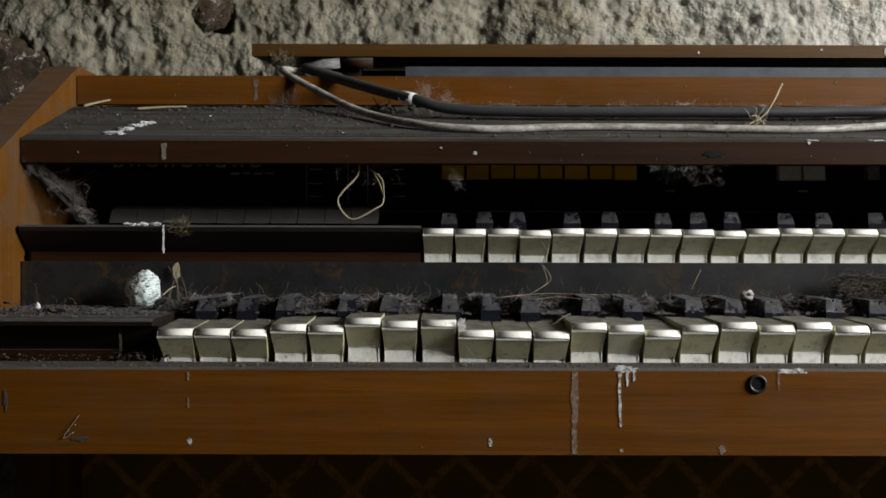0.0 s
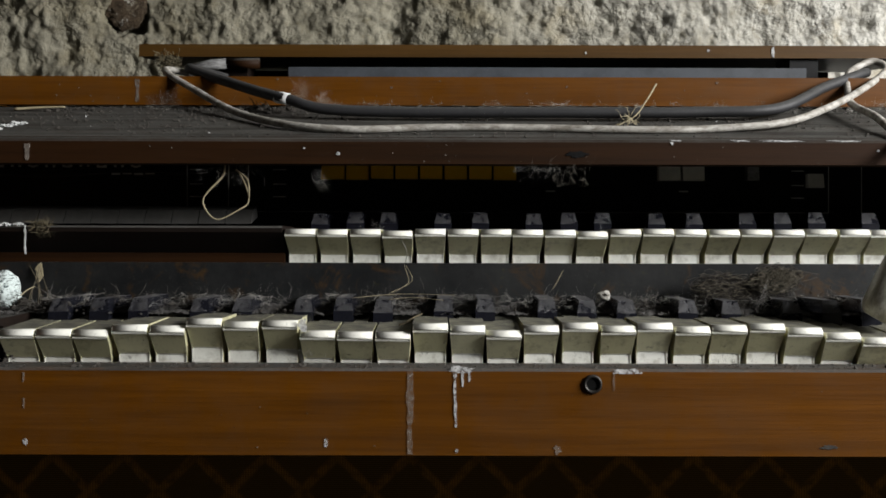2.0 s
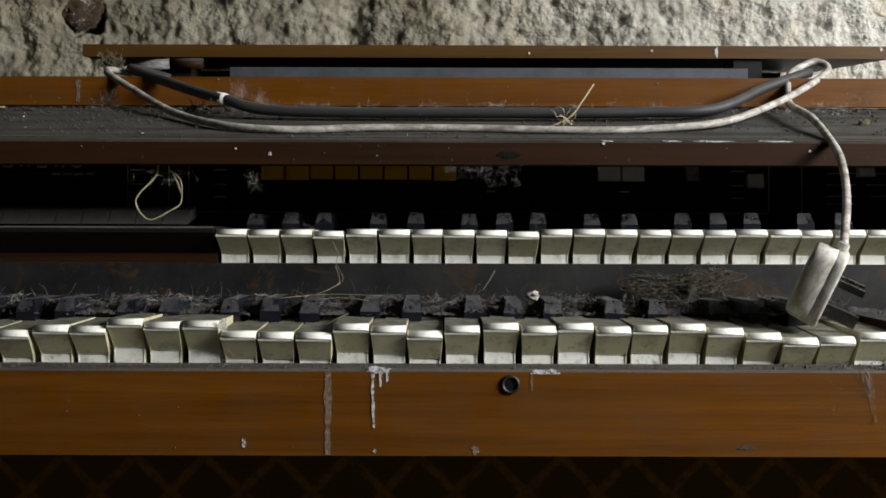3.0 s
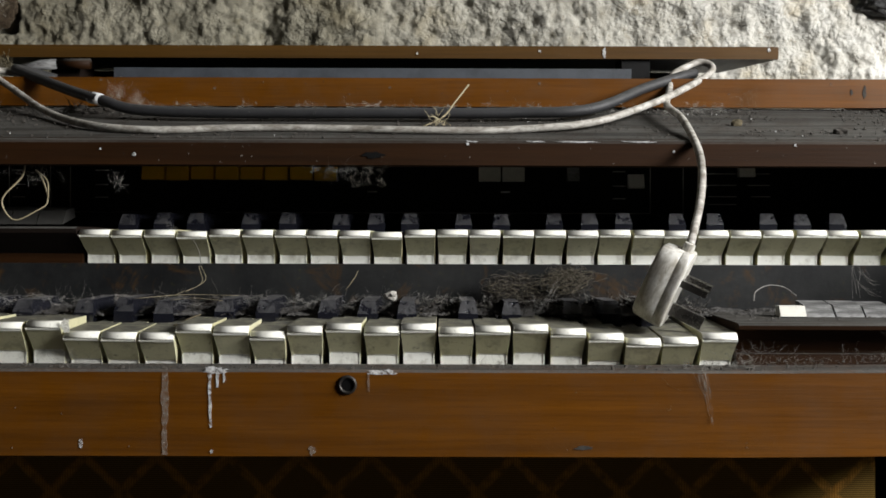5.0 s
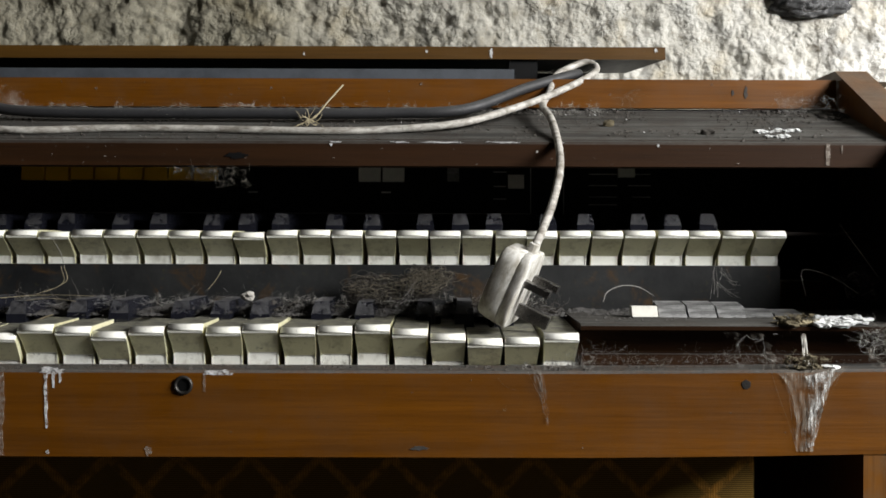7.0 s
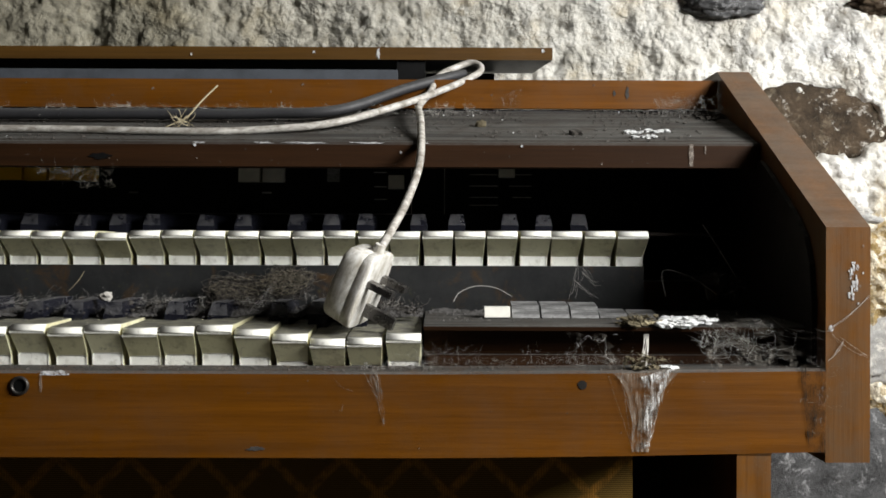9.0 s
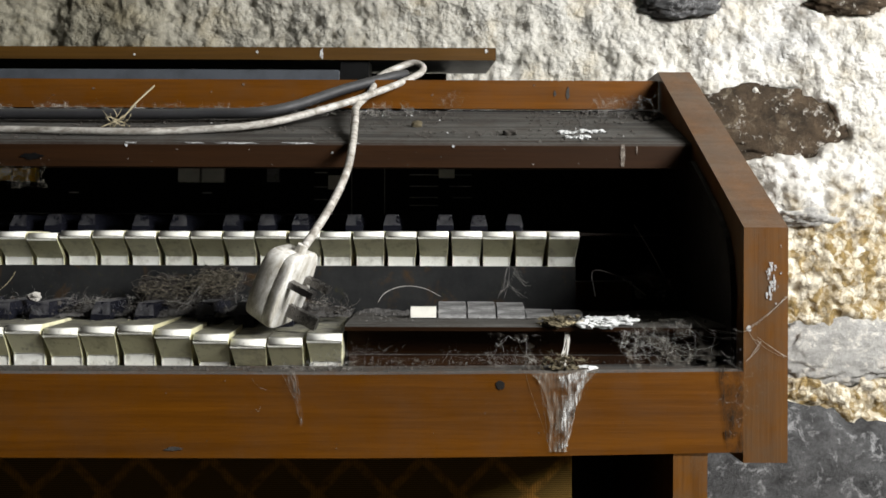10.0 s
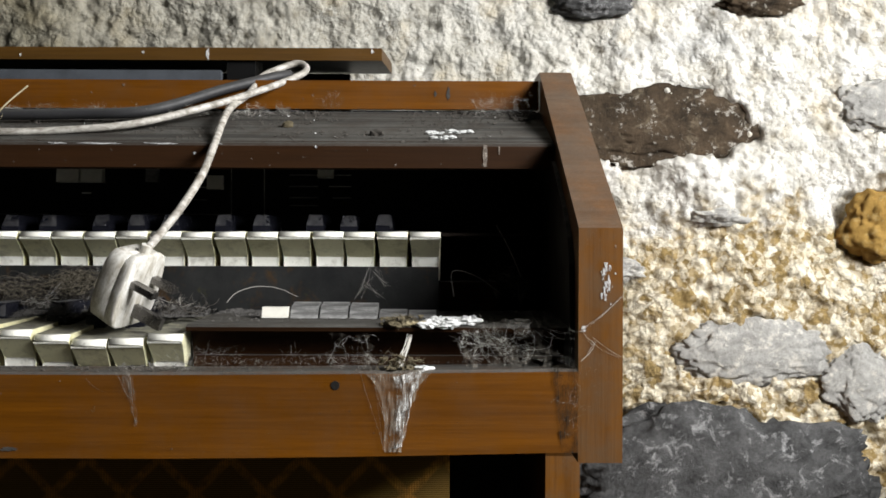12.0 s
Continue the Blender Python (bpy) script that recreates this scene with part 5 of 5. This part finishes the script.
# shelf, strip and cables
for x, y, w, d, n in ((-0.2440, 0.146, 0.0070, 0.0035, 16), (-0.2400, 0.158, 0.0050, 0.0060, 14), (-0.2350, 0.172, 0.0055, 0.0050, 14), (-0.2300, 0.180, 0.0050, 0.0025, 8)):
    crust(x, y, shelf_z(y) + 0.0006, w, d, n, "white dropping smeared on the dusty shelf", 0.7, 0.3336)
for x, y, w, d, n in ((0.5916, 0.165, 0.0060, 0.0040, 10), (0.6037, 0.170, 0.0060, 0.0040, 12), (0.6137, 0.168, 0.0075, 0.0030, 12), (0.5967, 0.150, 0.0090, 0.0035, 14), (0.5860, 0.165, 0.0030, 0.0030, 5)):
    crust(x, y, shelf_z(y) + 0.0006, w, d, n, "white droppings on the dusty shelf", 0.7, 0.3336)
for x, w in ((0.345, 0.030), (0.315, 0.012), (0.392, 0.020), (0.268, 0.006), (0.43, 0.008)):
    splash("worn_edge", x, EYE + 0.0794, w, 0.0010, 0.1318, THIN_LIME, "white scuff along the shelf edge", 0.6)
drip(0.6267, EYE + 0.0790, EYE + 0.0630, 0.0042, 0.1310, OLD_LIME, "cream run down the shelf edge")
drip(0.637, EYE + 0.0780, EYE + 0.0720, 0.0014, 0.1310, OLD_LIME, "cream run down the shelf edge")
drip(-0.2038, EYE + 0.0760, EYE + 0.0640, 0.0040, 0.1310, OLD_LIME, "faint run down the shelf edge")
splash("dark_slot", *(0.1965, 0.8891), 0.0160, 0.0042, 0.1311, PANEL, "dark slot in the shelf edge")
fuzz("cobweb", (0.1707, 0.135, 0.8791), (0.022, 0.006, 0.003), 60, WEB, "dirty cobweb under the shelf edge", "cobweb", 0.00018, 0.016, 0.4)
fuzz("cobweb", (0.0087, 0.137, 0.8695), (0.004, 0.004, 0.006), 40, FLUFF, "wisp of web on the stop tabs", "cobweb", 0.0002, 0.008, 0.5)
stalk([(0.2670, 0.200, 0.9512), (0.2562, 0.186, 0.9355), (0.2470, 0.181, 0.9235), (0.2323, 0.175, 0.9152)], 0.0008)
fuzz("straw_tuft", (0.2421, 0.182, 0.9187), (0.008, 0.006, 0.004), 24, STRAW, "small tuft of straw caught on the cable", "straw", 0.00035, 0.014, 0.4)
for a, b in (((-0.2938, 0.225, 0.9353), (-0.2753, 0.235, 0.9418)), ((-0.2515, 0.225, 0.9331), (-0.2118, 0.232, 0.936))):
    stalk([a, tuple((p + q) / 2 + 0.0005 for p, q in zip(a, b)), b], 0.0012)
fuzz("dust_fluff", (-0.1287, 0.235, 0.9385), (0.014, 0.008, 0.008), 90, WEB, "grey fluff against the strip", "dust", 0.0002, 0.012, 0.6, 6, 0.002)
fuzz("dust_fluff", (-0.0157, 0.215, 0.9447), (0.007, 0.006, 0.009), 130, FLUFF, "pale fluff caught on the black cable", "fluff", 0.00018, 0.010, 0.6)
fuzz("dust_fluff", (0.0025, 0.21, 0.939), (0.007, 0.006, 0.006), 110, FLUFF, "pale fluff caught on the black cable", "fluff", 0.00018, 0.010, 0.6)
fuzz("dirt_pile", (-0.0444, 0.225, 0.9323), (0.022, 0.012, 0.005), 60, CRUMB, "dirt and bark under the cable", "dirt", 0.0003, 0.014, 0.5, 50, 0.003)
for px in (620, 870, 905, 1000, 1100, 1180, 1260, 1440):
    fuzz("dust_fluff", (-0.0005 + (px - 784) / 1892.7 * 0.85, 0.203 + rnd(0.01), EYE + 0.1085), (0.016, 0.007, 0.005), 60, random.choice((WEB, FLUFF)), "grey fluff along the black cable", "dust", 0.00018, 0.012, 0.6, 4, 0.0015)
fuzz("moss_tuft", (-0.141, 0.285, 0.9821), (0.011, 0.008, 0.006), 160, MOSS, "tuft of yellow-green moss under the board", "moss", 0.0004, 0.010, 0.6, 8, 0.002)
drip(-0.1581, EYE + 0.1420, EYE + 0.1230, 0.0042, 0.2512, OLD_LIME, "pale lichen streak on the strip")
for px, w, h in ((1065, 0.0030, 0.0100), (1042, 0.0022, 0.0045)):
    splash("dark_spot", 0.4673 + (px - 784) / 1892.7 * 0.8999, EYE + 0.1335, w, h, 0.2514, CRUMB, "dark hole in the strip", 0.3)
for px, py in ((860, 178), (855, 165)):
    fuzz("cobweb", (0.4673 + (px - 784) / 1892.7 * 0.8999, 0.249, EYE + 0.127), (0.008, 0.003, 0.008), 24, WEB, "wisp of web on the strip", "cobweb", 0.0002, 0.012, 0.4)
fuzz("cobweb", (0.6385, 0.235, 0.94), (0.016, 0.010, 0.009), 170, WEB, "grey web and fluff in the corner of the shelf", "cobweb", 0.0002, 0.014, 0.6, 14, 0.0022)
crust(0.6630, 0.222, shelf_z(0.222) + 0.001, 0.012, 0.016, 40, "dirt and bark in the corner of the shelf", 0.8, 0.3336, CRUMB)
crust(0.6180, 0.236, shelf_z(0.236) + 0.001, 0.016, 0.006, 24, "dirt gathered at the back of the shelf", 0.6, 0.3336, CRUMB)
add = bmesh.new()
add_lump(add, (0.546, 0.158, shelf_z(0.158) + 0.002), (0.006, 0.004, 0.0028), 0.5, 2)
tagged(part("dirt_clod", add, CRUMB), "dark clod of dirt on the shelf", "dirt")
add = bmesh.new()
add_lump(add, (0.4755, 0.185, shelf_z(0.185) + 0.002), (0.004, 0.003, 0.003), 0.5, 2)
tagged(part("dirt_clod", add, MOSS), "small brown clod on the shelf", "dirt")
# straw loop before the stop panel, and crust on the upper block
stalk([(-0.0629, 0.1460, 0.8827), (-0.0644, 0.1440, 0.8734), (-0.0751, 0.1420, 0.8616), (-0.0784, 0.1420, 0.8540), (-0.0731, 0.1400, 0.8448), (-0.0655, 0.1388, 0.8415), (-0.0523, 0.1400, 0.8482), (-0.0450, 0.1420, 0.8541), (-0.0468, 0.1440, 0.8658), (-0.0520, 0.1460, 0.8760)], 0.0008, STRAW, "loop of dry grass hanging before the stops")
stalk([(-0.0549, 0.1460, 0.8785), (-0.0461, 0.1448, 0.8709), (-0.0442, 0.1420, 0.8574)], 0.0007)
fuzz("cobweb", (-0.0570, 0.145, 0.8775), (0.020, 0.006, 0.004), 60, WEB_PALE, "pale web above the loop of grass", "cobweb", 0.00016, 0.014, 0.5)
crust(-0.2170, 0.1262, EYE + 0.0170, 0.015, 0.0026, 24, "white dropping along the top of the block", 0.6)
drip(-0.2017, EYE + 0.0165, EYE - 0.0040, 0.0017, 0.1226, LIME, "white drip hanging down the block")
fuzz("moss_tuft", (-0.1907, 0.125, 0.8351), (0.009, 0.004, 0.005), 260, MOSS, "tuft of brown moss on the block", "moss", 0.00016, 0.007, 0.6, 8, 0.0016)
fuzz("cobweb", (0.0505, 0.125, 0.8333), (0.006, 0.003, 0.007), 30, WEB, "wisp of web on an upper key", "cobweb", 0.0002, 0.012, 0.5)
fuzz("cobweb", (0.0173, 0.018, 0.75), (0.014, 0.006, 0.004), 70, WEB, "web clinging to the sunk keys", "cobweb", 0.0002, 0.012, 0.6, 8, 0.0014)
fuzz("cobweb", (0.2771, 0.018, 0.7486), (0.011, 0.005, 0.005), 60, WEB, "web clinging below the keys", "cobweb", 0.0002, 0.012, 0.6, 6, 0.0012)
stalk([(0.0708, 0.132, 0.8079), (0.0727, 0.118, 0.8183), (0.068, 0.116, 0.8283)], 0.00025, WEB, "fine stem across an upper key", "web_thread")
sheet("cobweb", ((0.6056, 0.026, 0.7752), (0.6681, 0.026, 0.7808), (0.664, 0.006, 0.7526), (0.6103, 0.006, 0.7507)), WEB_FILM, "torn grey film of cobweb above the rail", 0.75, 30, 18, 5.0, 0.008)
sheet("cobweb", ((0.5221, 0.03, 0.7711), (0.5472, 0.03, 0.7694), (0.5546, 0.004, 0.749), (0.5445, 0.006, 0.7488)), WEB_FILM, "torn grey film of cobweb above the rail", 0.45, 20, 14, 9.0, 0.004)
sheet("cobweb", ((-0.3088, 0.135, 0.8874), (-0.2998, 0.135, 0.8895), (-0.2678, 0.17, 0.8453), (-0.2785, 0.17, 0.8401)), WEB_FILM, "dusty film of cobweb in the corner", 0.35, 10, 30, 6.0, 0.003)
sheet("cobweb", ((0.4001, -0.001, 0.7496), (0.407, -0.001, 0.7496), (0.4112, -0.001, 0.7176), (0.4091, -0.001, 0.7169)), WEB_FILM, "dusty wisp of web on the front rail", 0.3, 8, 24, 4.0, 0.001)
sheet("grime", ((0.662, -0.0007, 0.7523), (0.6781, -0.0007, 0.7551), (0.6779, -0.0007, 0.6996), (0.668, -0.0007, 0.6995)), GRIME_FILM, "black grime in the joint of rail and side panel", 0.0, 10, 24, 7.0, 0.0006, category="grime")
for px, py, w, h in ((1021, 96, 0.0030, 0.0075), (1313, 90, 0.0026, 0.0036), (907, 93, 0.0022, 0.0026), (690, 98, 0.0016, 0.0020)):
    splash("bird_dropping", 0.2706 + (px - 784) / 1892.7 * 0.943, EYE + 0.0022 + (441 - py) / 1892.7 * 0.943, w, h, 0.2958, THIN_LIME, "white dropping on the edge of the loose board")
for px, py, w in ((180, 278, 0.0026), (120, 268, 0.0014), (1350, 258, 0.0018), (1135, 270, 0.0016), (770, 258, 0.0020)):
    splash("bird_dropping", 0.2706 + (px - 784) / 1892.7 * 0.778, EYE + 0.0022 + (441 - py) / 1892.7 * 0.778, w, w, 0.1311, THIN_LIME, "white spot on the shelf edge")
for px, py, w in ((905, 150, 0.0022), (640, 158, 0.0018), (1240, 168, 0.0016), (330, 160, 0.0020), (1420, 150, 0.0016)):
    splash("bird_dropping", 0.2706 + (px - 784) / 1892.7 * 0.898, EYE + 0.0022 + (441 - py) / 1892.7 * 0.898, w, w, 0.2512, OLD_LIME, "pale spot on the strip")
